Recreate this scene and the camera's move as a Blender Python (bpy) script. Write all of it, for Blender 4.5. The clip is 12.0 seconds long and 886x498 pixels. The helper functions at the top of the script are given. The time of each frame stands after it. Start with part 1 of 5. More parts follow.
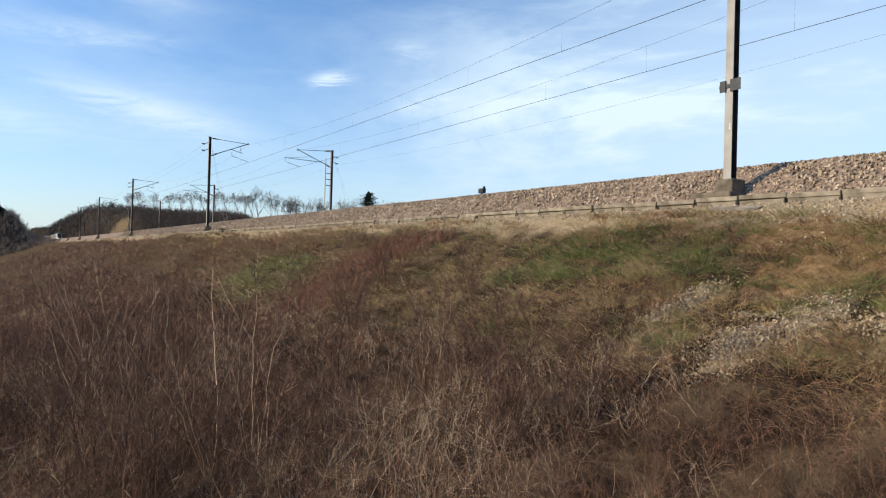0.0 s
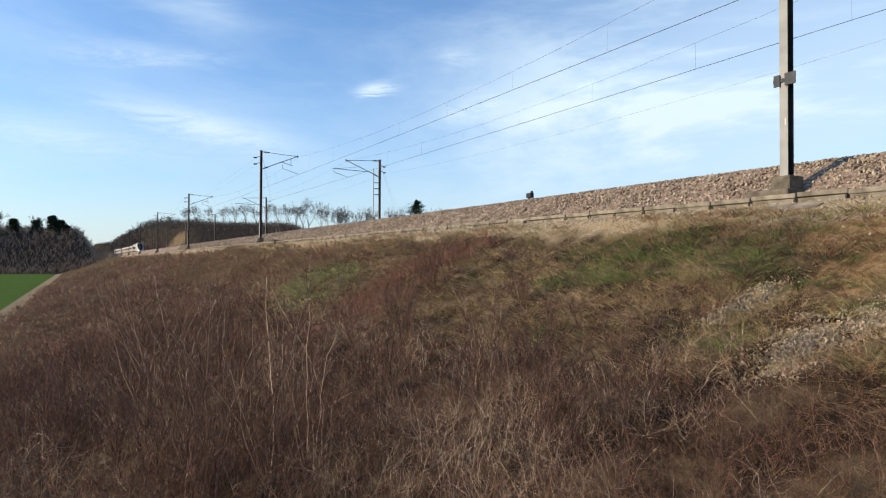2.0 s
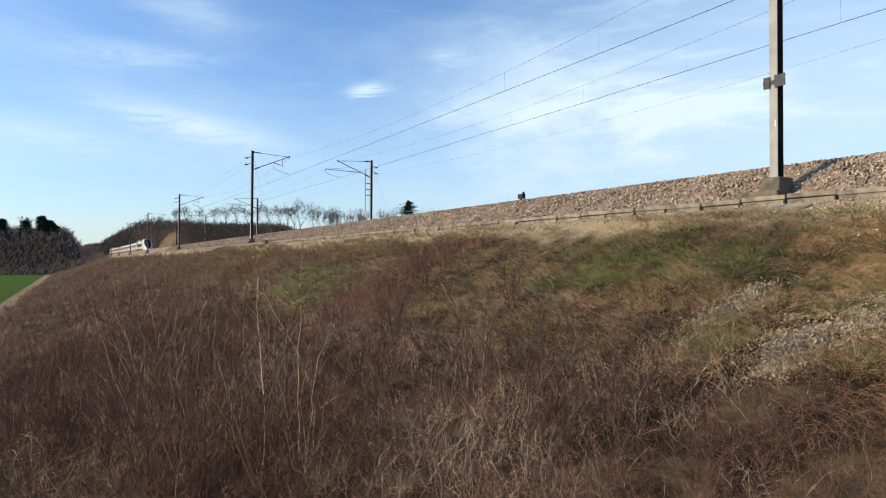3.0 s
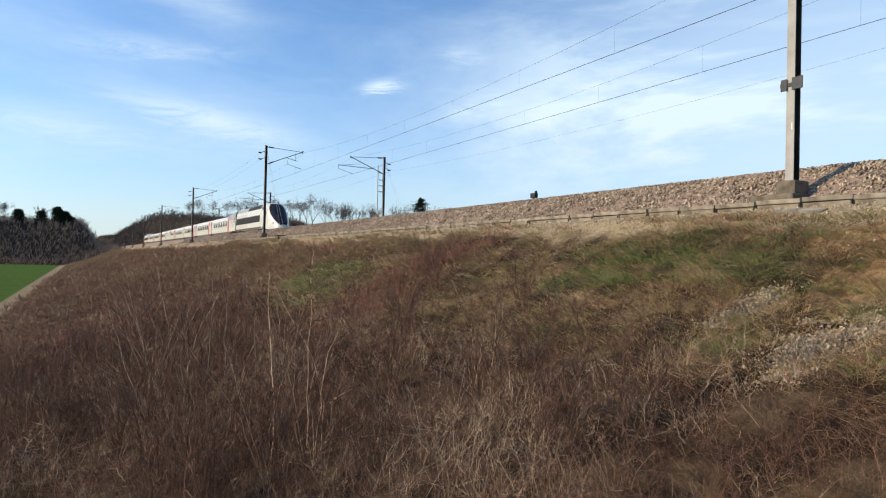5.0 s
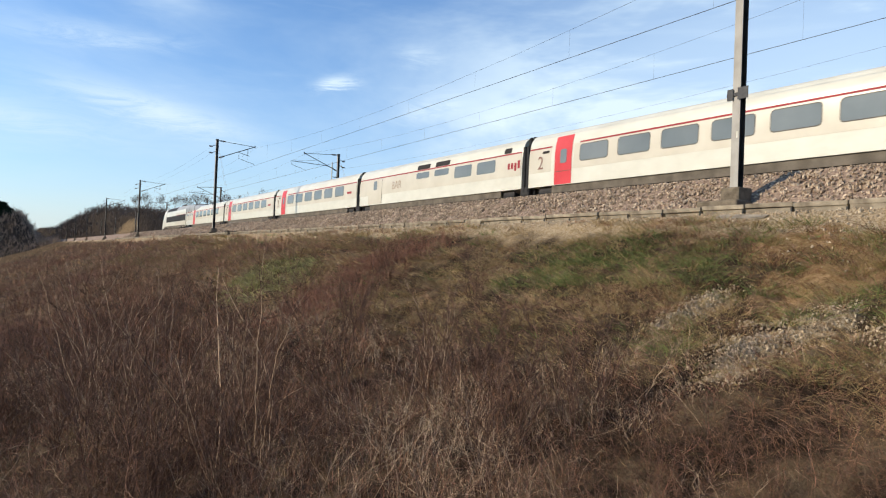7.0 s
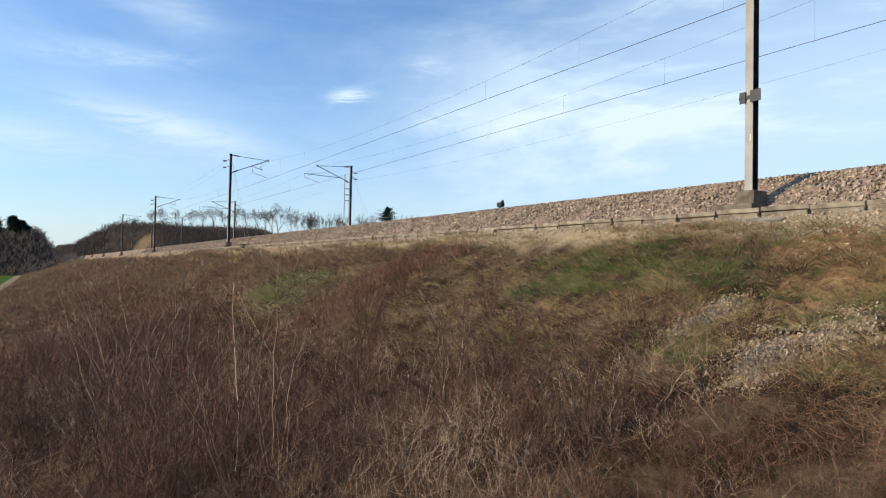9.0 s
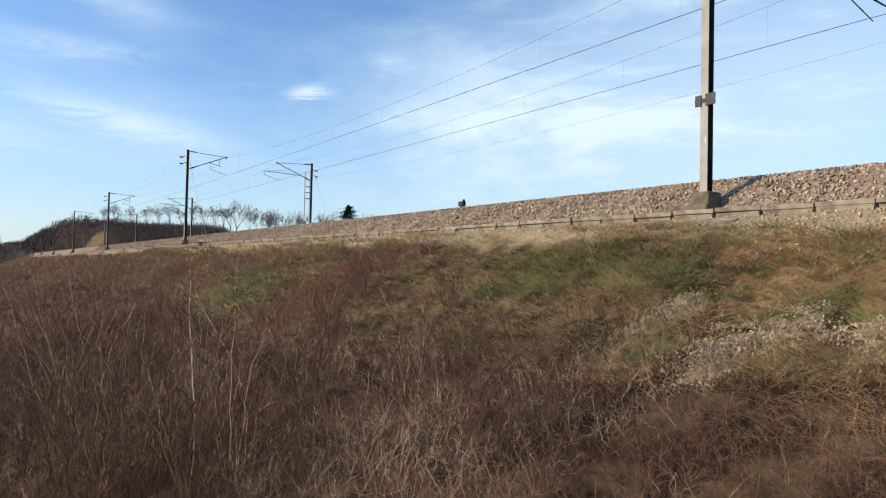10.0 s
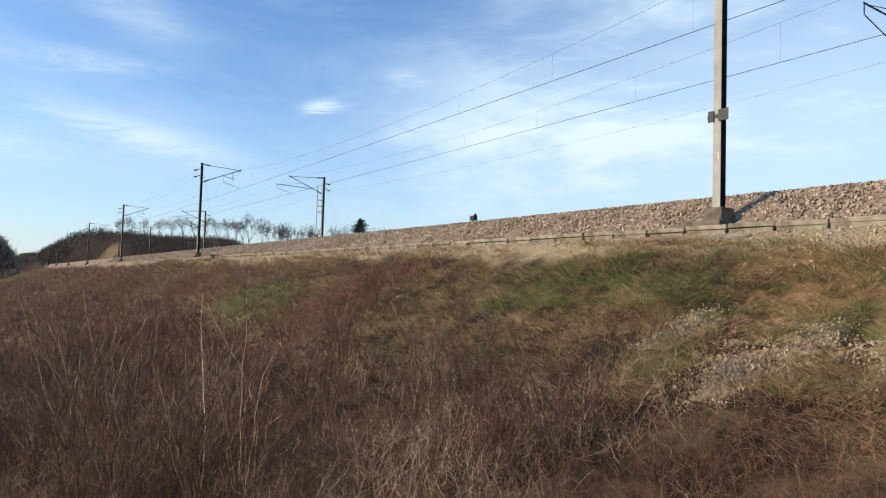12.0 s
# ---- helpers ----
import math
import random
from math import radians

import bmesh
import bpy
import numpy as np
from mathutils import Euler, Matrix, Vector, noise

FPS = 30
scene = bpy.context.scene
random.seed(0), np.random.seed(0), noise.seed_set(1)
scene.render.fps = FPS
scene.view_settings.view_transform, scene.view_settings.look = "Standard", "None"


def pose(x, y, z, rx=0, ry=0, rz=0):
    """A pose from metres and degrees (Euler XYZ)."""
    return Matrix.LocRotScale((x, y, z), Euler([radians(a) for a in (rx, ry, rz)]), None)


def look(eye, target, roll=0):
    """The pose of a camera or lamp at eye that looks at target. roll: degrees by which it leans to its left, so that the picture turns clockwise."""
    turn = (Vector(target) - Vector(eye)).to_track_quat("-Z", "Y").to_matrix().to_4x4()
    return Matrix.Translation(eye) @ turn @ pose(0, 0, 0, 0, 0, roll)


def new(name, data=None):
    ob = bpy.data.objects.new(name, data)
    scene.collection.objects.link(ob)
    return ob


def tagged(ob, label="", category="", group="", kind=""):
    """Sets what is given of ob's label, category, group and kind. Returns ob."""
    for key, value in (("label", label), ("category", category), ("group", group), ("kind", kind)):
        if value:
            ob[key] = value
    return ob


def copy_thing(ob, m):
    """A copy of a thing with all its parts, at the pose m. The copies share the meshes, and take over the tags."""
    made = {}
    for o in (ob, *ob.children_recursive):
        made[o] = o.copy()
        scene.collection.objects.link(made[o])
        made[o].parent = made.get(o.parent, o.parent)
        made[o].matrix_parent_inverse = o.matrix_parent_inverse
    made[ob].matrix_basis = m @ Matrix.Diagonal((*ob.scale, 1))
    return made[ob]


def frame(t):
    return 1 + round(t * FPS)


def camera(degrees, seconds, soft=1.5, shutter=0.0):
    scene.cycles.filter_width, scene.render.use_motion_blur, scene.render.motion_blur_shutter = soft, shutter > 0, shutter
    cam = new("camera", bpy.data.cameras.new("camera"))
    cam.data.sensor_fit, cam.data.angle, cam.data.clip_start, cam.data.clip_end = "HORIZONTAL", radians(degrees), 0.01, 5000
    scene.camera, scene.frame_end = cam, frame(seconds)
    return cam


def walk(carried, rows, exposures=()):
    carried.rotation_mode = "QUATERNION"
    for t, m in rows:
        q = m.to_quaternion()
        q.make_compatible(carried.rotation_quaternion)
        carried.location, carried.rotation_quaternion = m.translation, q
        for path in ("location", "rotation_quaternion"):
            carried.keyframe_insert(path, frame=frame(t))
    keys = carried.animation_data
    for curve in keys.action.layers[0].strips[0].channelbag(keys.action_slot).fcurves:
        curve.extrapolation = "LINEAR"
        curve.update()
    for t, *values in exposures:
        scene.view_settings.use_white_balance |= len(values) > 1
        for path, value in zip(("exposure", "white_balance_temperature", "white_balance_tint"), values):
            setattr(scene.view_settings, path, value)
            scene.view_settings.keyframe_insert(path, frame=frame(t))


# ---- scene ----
CAM_ROWS = [  # seconds, yaw, pitch, roll
    (0.0, -0.34, 0.49, -1.53), (0.5, 2.62, 0.09, -1.85), (1.0, 5.09, 0.17, -0.6), (1.5, 5.44, 0.59, -0.17),
    (2.0, 3.76, 0.97, -0.24), (2.5, 2.98, 1.1, -0.31), (3.0, 3.07, 1.04, -0.26), (3.2, 3.65, 1.05, -0.4),
    (4.8, 4.2, 0.7, -1.55), (5.0, 4.0, 0.83, -1.32), (5.5, 3.06, 0.99, -2.56), (6.0, 1.5, 1.09, -3.38),
    (6.5, 0.53, 0.98, -3.02), (7.0, 0.08, 0.89, -2.25), (8.8, 0.87, 1.75, -0.9), (9.0, 1.25, 1.65, -1.15),
    (9.5, -0.02, 1.46, -1.2), (10.0, -2.0, 1.62, -1.28), (10.5, -3.86, 1.28, -1.42), (11.0, -3.37, 1.91, -1.14),
    (11.5, -0.88, 2.52, -1.08), (12.0, -1.07, 2.77, -1.7)]
TURN = -31.75  # the track runs along +y; the camera looks to its right
cam = camera(65.86, 12.0, soft=1.15, shutter=0.025)
walk(cam, [(t, pose(0, 0, 0, 90 + p, r, y + TURN)) for t, y, p, r in CAM_ROWS])

# ---- light ----
SUN_AZ, SUN_EL = -68.0, 27.0  # degrees clockwise from +y, and above the horizon
sun_dir = Vector((math.sin(radians(SUN_AZ)) * math.cos(radians(SUN_EL)), math.cos(radians(SUN_AZ)) * math.cos(radians(SUN_EL)), math.sin(radians(SUN_EL))))
sun = new("sun", bpy.data.lights.new("sun", "SUN"))
sun.data.energy, sun.data.angle, sun.data.color = 5.0, radians(0.55), (1.0, 0.86, 0.66)
sun.matrix_world = look(sun_dir * 300, (0, 0, 0))
scene.view_settings.exposure = 0.0


def way(az, el):
    a, e = radians(az), radians(el)
    return (math.sin(a) * math.cos(e), math.cos(a) * math.cos(e), math.sin(e))


def make_world():
    w = bpy.data.worlds.new("sky")
    scene.world = w
    w.use_nodes = True
    nt = w.node_tree
    nt.nodes.clear()
    N, L = nt.nodes.new, nt.links.new
    out, bg = N("ShaderNodeOutputWorld"), N("ShaderNodeBackground")
    sky = N("ShaderNodeTexSky")
    sky.sky_type, sky.sun_disc = "NISHITA", False
    sky.sun_elevation, sky.sun_rotation = radians(SUN_EL), radians(SUN_AZ)
    sky.air_density, sky.dust_density, sky.ozone_density = 1.0, 0.6, 2.5
    tc = N("ShaderNodeTexCoord")

    def math_node(op, a, b=None, c=None, clamp=False):
        n = N("ShaderNodeMath")
        n.operation, n.use_clamp = op, clamp
        for i, v in enumerate((a, b, c)):
            if v is None:
                continue
            if isinstance(v, (int, float)):
                n.inputs[i].default_value = v
            else:
                L(v, n.inputs[i])
        return n.outputs[0]

    def noise_at(scale, rot, stretch, detail, rough, dist=0.0):
        m = N("ShaderNodeMapping")
        m.inputs["Rotation"].default_value = [radians(a) for a in rot]
        m.inputs["Scale"].default_value = stretch
        L(tc.outputs["Generated"], m.inputs["Vector"])
        n = N("ShaderNodeTexNoise")
        n.inputs["Scale"].default_value, n.inputs["Detail"].default_value = scale, detail
        n.inputs["Roughness"].default_value, n.inputs["Distortion"].default_value = rough, dist
        L(m.outputs[0], n.inputs["Vector"])
        return n.outputs["Fac"]

    def ramp(v, lo, hi):
        n = N("ShaderNodeMapRange")
        n.interpolation_type = "SMOOTHSTEP"
        n.inputs["From Min"].default_value, n.inputs["From Max"].default_value = lo, hi
        L(v, n.inputs["Value"])
        return n.outputs[0]

    # thin high veil, streaks, and a few separate wisps
    veil = ramp(noise_at(1.6, (0, 18, 20), (1, 1, 3.2), 6, 0.62, 0.4), 0.42, 0.72)
    streak = ramp(noise_at(3.4, (8, 24, 50), (1, 0.8, 6.5), 8, 0.6, 0.9), 0.50, 0.76)
    fine = noise_at(11, (0, 20, 30), (1, 1, 5), 8, 0.7, 1.0)
    mask = math_node("ADD", math_node("MULTIPLY", veil, 0.22), math_node("MULTIPLY", streak, 0.10))
    sep = N("ShaderNodeSeparateXYZ")
    L(tc.outputs["Generated"], sep.inputs[0])
    wisps = [  # azimuth, elevation, half length, half height, tilt, strength
        (22.2, 14.0, 1.5, 0.40, 10, 1.5), (36, 11.6, 6.5, 2.0, 16, 0.42), (30, 12.6, 3.6, 1.0, 18, 0.45),
        (8.5, 10.6, 7.0, 1.2, -10, 0.7), (4, 15.4, 5.0, 0.8, 4, 0.45), (8.0, 19.2, 4.2, 2.0, -22, 0.6),
        (29, 16.6, 1.7, 0.9, -5, 0.4), (60, 9.0, 20, 7.5, 8, 0.8), (44, 7.5, 15, 4.0, 6, 0.4), (-2, 9, 8, 1.2, -5, 0.4), (44, 13.5, 6, 2.5, 20, 0.28), (62, 17, 20, 9, 5, 0.95), (44, 18, 12, 6, 8, 0.42)]
    for az, el, ln, ht, tilt, k in wisps:
        c = Vector(way(az, el))
        r = Vector(way(az + 90, 0))
        u = r.cross(c)
        ct, st = math.cos(radians(tilt)), math.sin(radians(tilt))
        a1, a2 = r * ct + u * st, u * ct - r * st
        total = None
        for axis, size in ((a1, ln), (a2, ht)):
            d = N("ShaderNodeVectorMath")
            d.operation = "DOT_PRODUCT"
            L(tc.outputs["Generated"], d.inputs[0])
            d.inputs[1].default_value = axis
            q = math_node("MULTIPLY", math_node("ADD", d.outputs["Value"], math_node("MULTIPLY", math_node("SUBTRACT", fine, 0.5), 0.035 if axis is a2 else 0.0)), 1 / math.sin(radians(size)))
            q = math_node("MULTIPLY", q, q)
            total = q if total is None else math_node("ADD", total, q)
        front = N("ShaderNodeVectorMath")
        front.operation = "DOT_PRODUCT"
        L(tc.outputs["Generated"], front.inputs[0])
        front.inputs[1].default_value = c
        g = math_node("MULTIPLY", math_node("POWER", 2.718, math_node("MULTIPLY", total, -1.0)), math_node("GREATER_THAN", front.outputs["Value"], 0.0))
        g = math_node("MULTIPLY", g, math_node("MULTIPLY", ramp(fine, 0.22, 0.7) if ht < 1.5 else ramp(veil, -0.7, 0.9), k))
        mask = math_node("ADD", mask, g)
    # haze towards the horizon
    haze = math_node("POWER", 2.718, math_node("MULTIPLY", math_node("MAXIMUM", sep.outputs["Z"], 0.0), -11.0))
    mask = math_node("ADD", mask, 0.0, clamp=True)
    mix = N("ShaderNodeMix")
    mix.data_type = "RGBA"
    L(mask, mix.inputs["Factor"])
    tint = N("ShaderNodeMix")
    tint.data_type, tint.blend_type = "RGBA", "MULTIPLY"
    tint.inputs["Factor"].default_value = 1.0
    L(sky.outputs[0], tint.inputs[6])
    tint.inputs[7].default_value = SKY_TINT
    L(tint.outputs[2], mix.inputs[6])
    mix.inputs[7].default_value = CLOUD
    low = N("ShaderNodeMix")
    low.data_type = "RGBA"
    L(math_node("MULTIPLY", haze, 0.78), low.inputs["Factor"])
    L(mix.outputs[2], low.inputs[6])
    low.inputs[7].default_value = HAZE
    L(low.outputs[2], bg.inputs["Color"])
    bg.inputs["Strength"].default_value = 0.11
    L(bg.outputs[0], out.inputs["Surface"])


SKY_TINT = (1.12, 1.47, 1.8, 1)
CLOUD = (7.3, 8.95, 10.2, 1)
HAZE = (7.1, 7.6, 8.0, 1)
make_world()


# ---- materials ----
def material(name, stops, scale=4.0, rough=0.8, metal=0.0, bump=0.0, bump_scale=40.0, detail=6, fine=None, spec=0.3, random_v=0.0, island=False, stretch=(1, 1, 1)):
    """Noise-mottled surface: stops is a list of (place, colour) over a coarse noise; a fine noise varies the value."""
    m = bpy.data.materials.new(name)
    m.use_nodes = True
    nt = m.node_tree
    N, L = nt.nodes.new, nt.links.new
    b = nt.nodes["Principled BSDF"]
    b.inputs["Roughness"].default_value, b.inputs["Metallic"].default_value = rough, metal
    b.inputs["Specular IOR Level"].default_value = spec
    tc = N("ShaderNodeTexCoord")
    mp = N("ShaderNodeMapping")
    mp.inputs["Scale"].default_value = stretch
    L(tc.outputs["Object"], mp.inputs[0])
    n1 = N("ShaderNodeTexNoise")
    n1.inputs["Scale"].default_value, n1.inputs["Detail"].default_value = scale, detail
    L(mp.outputs[0], n1.inputs["Vector"])
    rp = N("ShaderNodeValToRGB")
    el = rp.color_ramp.elements
    while len(el) < len(stops):
        el.new(0.5)
    for e, (p, c) in zip(el, stops):
        e.position, e.color = p, (*c, 1)
    L(n1.outputs["Fac"], rp.inputs[0])
    n2 = N("ShaderNodeTexNoise")
    n2.inputs["Scale"].default_value, n2.inputs["Detail"].default_value = bump_scale, 4
    L(mp.outputs[0], n2.inputs["Vector"])
    hsv = N("ShaderNodeHueSaturation")
    L(rp.outputs[0], hsv.inputs["Color"])
    mr = N("ShaderNodeMapRange")
    f = 0.25 if fine is None else fine
    mr.inputs["To Min"].default_value, mr.inputs["To Max"].default_value = 1 - f, 1 + f
    L(n2.outputs["Fac"], mr.inputs["Value"])
    value = mr.outputs[0]
    if random_v:
        src = N("ShaderNodeNewGeometry").outputs["Random Per Island"] if island else N("ShaderNodeObjectInfo").outputs["Random"]
        m2 = N("ShaderNodeMapRange")
        m2.inputs["To Min"].default_value, m2.inputs["To Max"].default_value = 1 - random_v, 1 + random_v
        L(src, m2.inputs["Value"])
        mul = N("ShaderNodeMath")
        mul.operation = "MULTIPLY"
        L(value, mul.inputs[0])
        L(m2.outputs[0], mul.inputs[1])
        value = mul.outputs[0]
    L(value, hsv.inputs["Value"])
    L(hsv.outputs[0], b.inputs["Base Color"])
    if bump:
        bp = N("ShaderNodeBump")
        bp.inputs["Strength"].default_value, bp.inputs["Distance"].default_value = bump, 0.02
        L(n2.outputs["Fac"], bp.inputs["Height"])
        L(bp.outputs[0], b.inputs["Normal"])
    return m


def two(a, b, lo=0.35, hi=0.65):
    return [(lo, a), (hi, b)]


M = {}
M["concrete"] = material("weathered_concrete", two((0.15, 0.12, 0.085), (0.34, 0.285, 0.205)), 3, 0.9, bump=0.4, bump_scale=60, random_v=0.15)
M["old_concrete"] = material("stained_old_concrete", two((0.085, 0.066, 0.045), (0.19, 0.152, 0.108)), 4, 0.95, bump=0.5, bump_scale=40, random_v=0.1)
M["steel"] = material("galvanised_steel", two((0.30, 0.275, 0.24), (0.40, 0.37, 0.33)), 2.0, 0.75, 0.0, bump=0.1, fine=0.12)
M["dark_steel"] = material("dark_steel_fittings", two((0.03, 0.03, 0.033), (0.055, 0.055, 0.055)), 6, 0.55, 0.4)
# shaded copy of the mast steel: near-black base colour stands in for shade
M["shaded_steel"] = material("galvanised_steel_in_shade", two((0.022, 0.019, 0.017), (0.05, 0.043, 0.038)), 3.0, 0.8, 0.0, bump=0.15, fine=0.2)
M["wire"] = material("copper_wire_dark", two((0.035, 0.03, 0.03), (0.06, 0.05, 0.05)), 6, 0.6, 0.3)
M["insulator"] = material("brown_insulator", two((0.05, 0.035, 0.03), (0.09, 0.06, 0.05)), 8, 0.3)
M["rail"] = material("rusty_rail", two((0.10, 0.06, 0.04), (0.2, 0.13, 0.09)), 10, 0.7, 0.4)
M["stone"] = material("pinkish_ballast_stone", [(0.3, (0.19, 0.135, 0.09)), (0.5, (0.33, 0.245, 0.17)), (0.7, (0.46, 0.365, 0.265))], 5, 0.9, bump=0.3, bump_scale=30, random_v=0.45, island=True)
M["ballast"] = material("ballast_bed", [(0.3, (0.10, 0.065, 0.05)), (0.5, (0.235, 0.163, 0.115)), (0.7, (0.33, 0.24, 0.17))], 14, 0.95, bump=1.0, bump_scale=22, fine=0.5)
M["white"] = material("train_white_paint", two((0.55, 0.52, 0.425), (0.62, 0.59, 0.49)), 0.7, 0.32, spec=0.5, fine=0.05, bump_scale=3, stretch=(1, 1, 2))
M["cream"] = material("train_light_grey_paint", two((0.50, 0.445, 0.345), (0.56, 0.505, 0.40)), 0.7, 0.35, spec=0.5, fine=0.06, bump_scale=3)
M["red"] = material("train_red_paint", two((0.50, 0.035, 0.042), (0.58, 0.05, 0.055)), 1, 0.45, spec=0.25, fine=0.05)
M["stripe"] = material("train_dark_red_stripe", two((0.24, 0.02, 0.028), (0.30, 0.03, 0.036)), 1, 0.55, spec=0.2, fine=0.05)
M["numeral"] = material("train_faded_brown_marking", two((0.20, 0.10, 0.075), (0.26, 0.14, 0.105)), 1, 0.5, spec=0.3, fine=0.1)
M["faded"] = material("train_faded_grey_lettering", two((0.36, 0.28, 0.215), (0.42, 0.335, 0.26)), 1, 0.5, spec=0.3, fine=0.1)
M["roof_grey"] = material("train_grey_paint", two((0.27, 0.27, 0.262), (0.35, 0.35, 0.34)), 1.2, 0.45, spec=0.4, fine=0.1)
M["charcoal"] = material("train_charcoal_paint", two((0.026, 0.022, 0.019), (0.04, 0.034, 0.03)), 0.8, 0.6, spec=0.08, fine=0.1)
M["under"] = material("dirty_underframe", two((0.085, 0.07, 0.052), (0.15, 0.125, 0.095)), 2, 0.85, fine=0.3)
M["bogie"] = material("black_bogie_steel", two((0.018, 0.017, 0.016), (0.035, 0.03, 0.028)), 4, 0.7, fine=0.3)
M["rubber"] = material("black_gangway_rubber", two((0.012, 0.012, 0.012), (0.022, 0.022, 0.022)), 4, 0.8)
M["glass"] = material("tinted_window_glass", two((0.12, 0.128, 0.112), (0.17, 0.175, 0.155)), 0.4, 0.06, spec=0.8, fine=0.05)
M["screen"] = material("black_windscreen_glass", two((0.010, 0.010, 0.013), (0.017, 0.017, 0.021)), 0.5, 0.22, spec=0.25, fine=0.05)


def part(name, bm, mat, parent=None, label="", smooth=False):
    me = bpy.data.meshes.new(name)
    bmesh.ops.recalc_face_normals(bm, faces=bm.faces)
    bm.to_mesh(me)
    bm.free()
    for p in me.polygons:
        p.use_smooth = smooth
    me.materials.append(mat)
    ob = new(name, me)
    ob.parent = parent
    if label:
        ob["label"] = label
    return ob


def raw(name, verts, faces, mat, parent=None, smooth=False):
    me = bpy.data.meshes.new(name)
    me.from_pydata(verts, [], faces)
    me.materials.append(mat)
    if smooth:
        me.polygons.foreach_set("use_smooth", [True] * len(me.polygons))
    ob = new(name, me)
    ob.parent = parent
    return ob


def add_box(bm, lo, hi, bevel=0.0, m=None):
    r = bmesh.ops.create_cube(bm, size=1.0)
    vs = r["verts"]
    for v in vs:
        v.co = Vector([lo[i] + (v.co[i] + 0.5) * (hi[i] - lo[i]) for i in range(3)])
    if bevel:
        es = list({e for v in vs for e in v.link_edges})
        vs = list({v for f in bmesh.ops.bevel(bm, geom=es, offset=bevel, segments=2, profile=0.6, affect="EDGES")["faces"] for v in f.verts} | {v for v in vs if v.is_valid})
    if m is not None:
        bmesh.ops.transform(bm, matrix=m, verts=vs)
    return vs


def add_tube(bm, a, b, r0, r1=None, seg=8):
    a, b = Vector(a), Vector(b)
    r1 = r0 if r1 is None else r1
    d = b - a
    m = Matrix.Translation((a + b) / 2) @ d.to_track_quat("Z", "Y").to_matrix().to_4x4()
    bmesh.ops.create_cone(bm, cap_ends=True, segments=seg, radius1=r0, radius2=r1, depth=d.length, matrix=m)


def box(name, lo, hi, mat, parent=None, bevel=0.0, label=""):
    bm = bmesh.new()
    add_box(bm, lo, hi, bevel)
    return part(name, bm, mat, parent, label)


def tube(name, a, b, r, mat, parent=None, r1=None, seg=8, label=""):
    bm = bmesh.new()
    add_tube(bm, a, b, r, r1, seg)
    return part(name, bm, mat, parent, label, smooth=False)


def empty(name, loc=(0, 0, 0), **tags):
    ob = new(name)
    ob.location = loc
    return tagged(ob, **tags)


# ---- the lie of the land ----
RAIL = 2.5                      # rail top
NEAR, FAR = 16.9, 21.4          # track axes
MAST_N, MAST_F = 13.7, 24.7
MASTS = [9.7 + 44.0 * k + (5.5 if k > 0 else 0) for k in range(-1, 16)]


def ss(a, b, v):
    t = np.clip((v - a) / (b - a), 0, 1)
    return t * t * (3 - 2 * t)


def wave(x, y, s, seed):
    rs = np.random.RandomState(seed)
    out = 0
    for k in range(6):
        a, p, f = rs.uniform(0, 6.28), rs.uniform(0, 6.28), s * (1.5 ** k)
        out = out + np.sin((x * math.cos(a) + y * math.sin(a)) * f + p) / (1.35 ** k)
    return out / 3.2


def land(x, y):
    """Height of the ground: field, bank, railway bed, hills with the cutting."""
    x, y = np.asarray(x, float), np.asarray(y, float)
    bank = np.interp(x, [-60, -6.4, -5.4, 2.0, 8.0, 11.4, 12.2, 12.7, 13.4, 25.5, 26.5, 34, 60], [-5.5, -5.5, -5.3, -2.75, -0.45, 0.92, 1.14, 1.19, 1.2, 1.3, 1.1, -2.2, -2.5])
    on_bank = ss(-7, -4, x) * (1 - ss(11.2, 12.2, x))
    z = bank + on_bank * (0.2 * wave(x, y, 0.55, 3) + 0.11 * wave(x, y, 2.0, 4) + 0.045 * ss(5.5, 7.0, x) * wave(x, y, 5.0, 6))
    z = z + 2.25 * np.exp(-((x + 0.5) ** 2 + (y + 0.8) ** 2) / 6.5)
    rill = 0.2 * np.exp(-((y - 6.05) / 0.22) ** 2) * ss(7.0, 7.5, x) * (1 - ss(8.6, 9.4, x))
    rill = rill + 0.22 * np.exp(-((y - 4.6 + 0.5 * np.maximum(x - 7.4, 0)) / 0.28) ** 2) * ss(6.1, 6.8, x) * (1 - ss(8.6, 9.6, x))
    rill = rill + 0.14 * np.exp(-((y - 5.2 - 0.32 * (x - 8.0)) / 0.2) ** 2) * ss(7.6, 8.1, x) * (1 - ss(10.2, 11.0, x))
    z = z - rill
    # wooded hill beyond the field, cut by the line
    left = (17.5 + 1.6 * wave(x, y, 0.03, 8)) * ss(286, 318, y + 0.12 * x) * (1 - ss(-4.0, 9.5, x - 0.012 * (y - 300)))
    right = (19.5 + 6 * ss(360, 500, y) + 1.0 * wave(x, y, 0.03, 9)) * ss(205, 345, y + 0.35 * (x - 60)) * ss(25, 44, x) * (1 - 0.45 * ss(-14, 18, x - 0.3 * y))
    z = z + left + right
    r = np.hypot(x, y)
    z = z + ss(1100, 2400, r) * (22 + 7 * wave(x, y, 0.004, 5))
    return z


def height(x, y):
    return float(land(x, y))


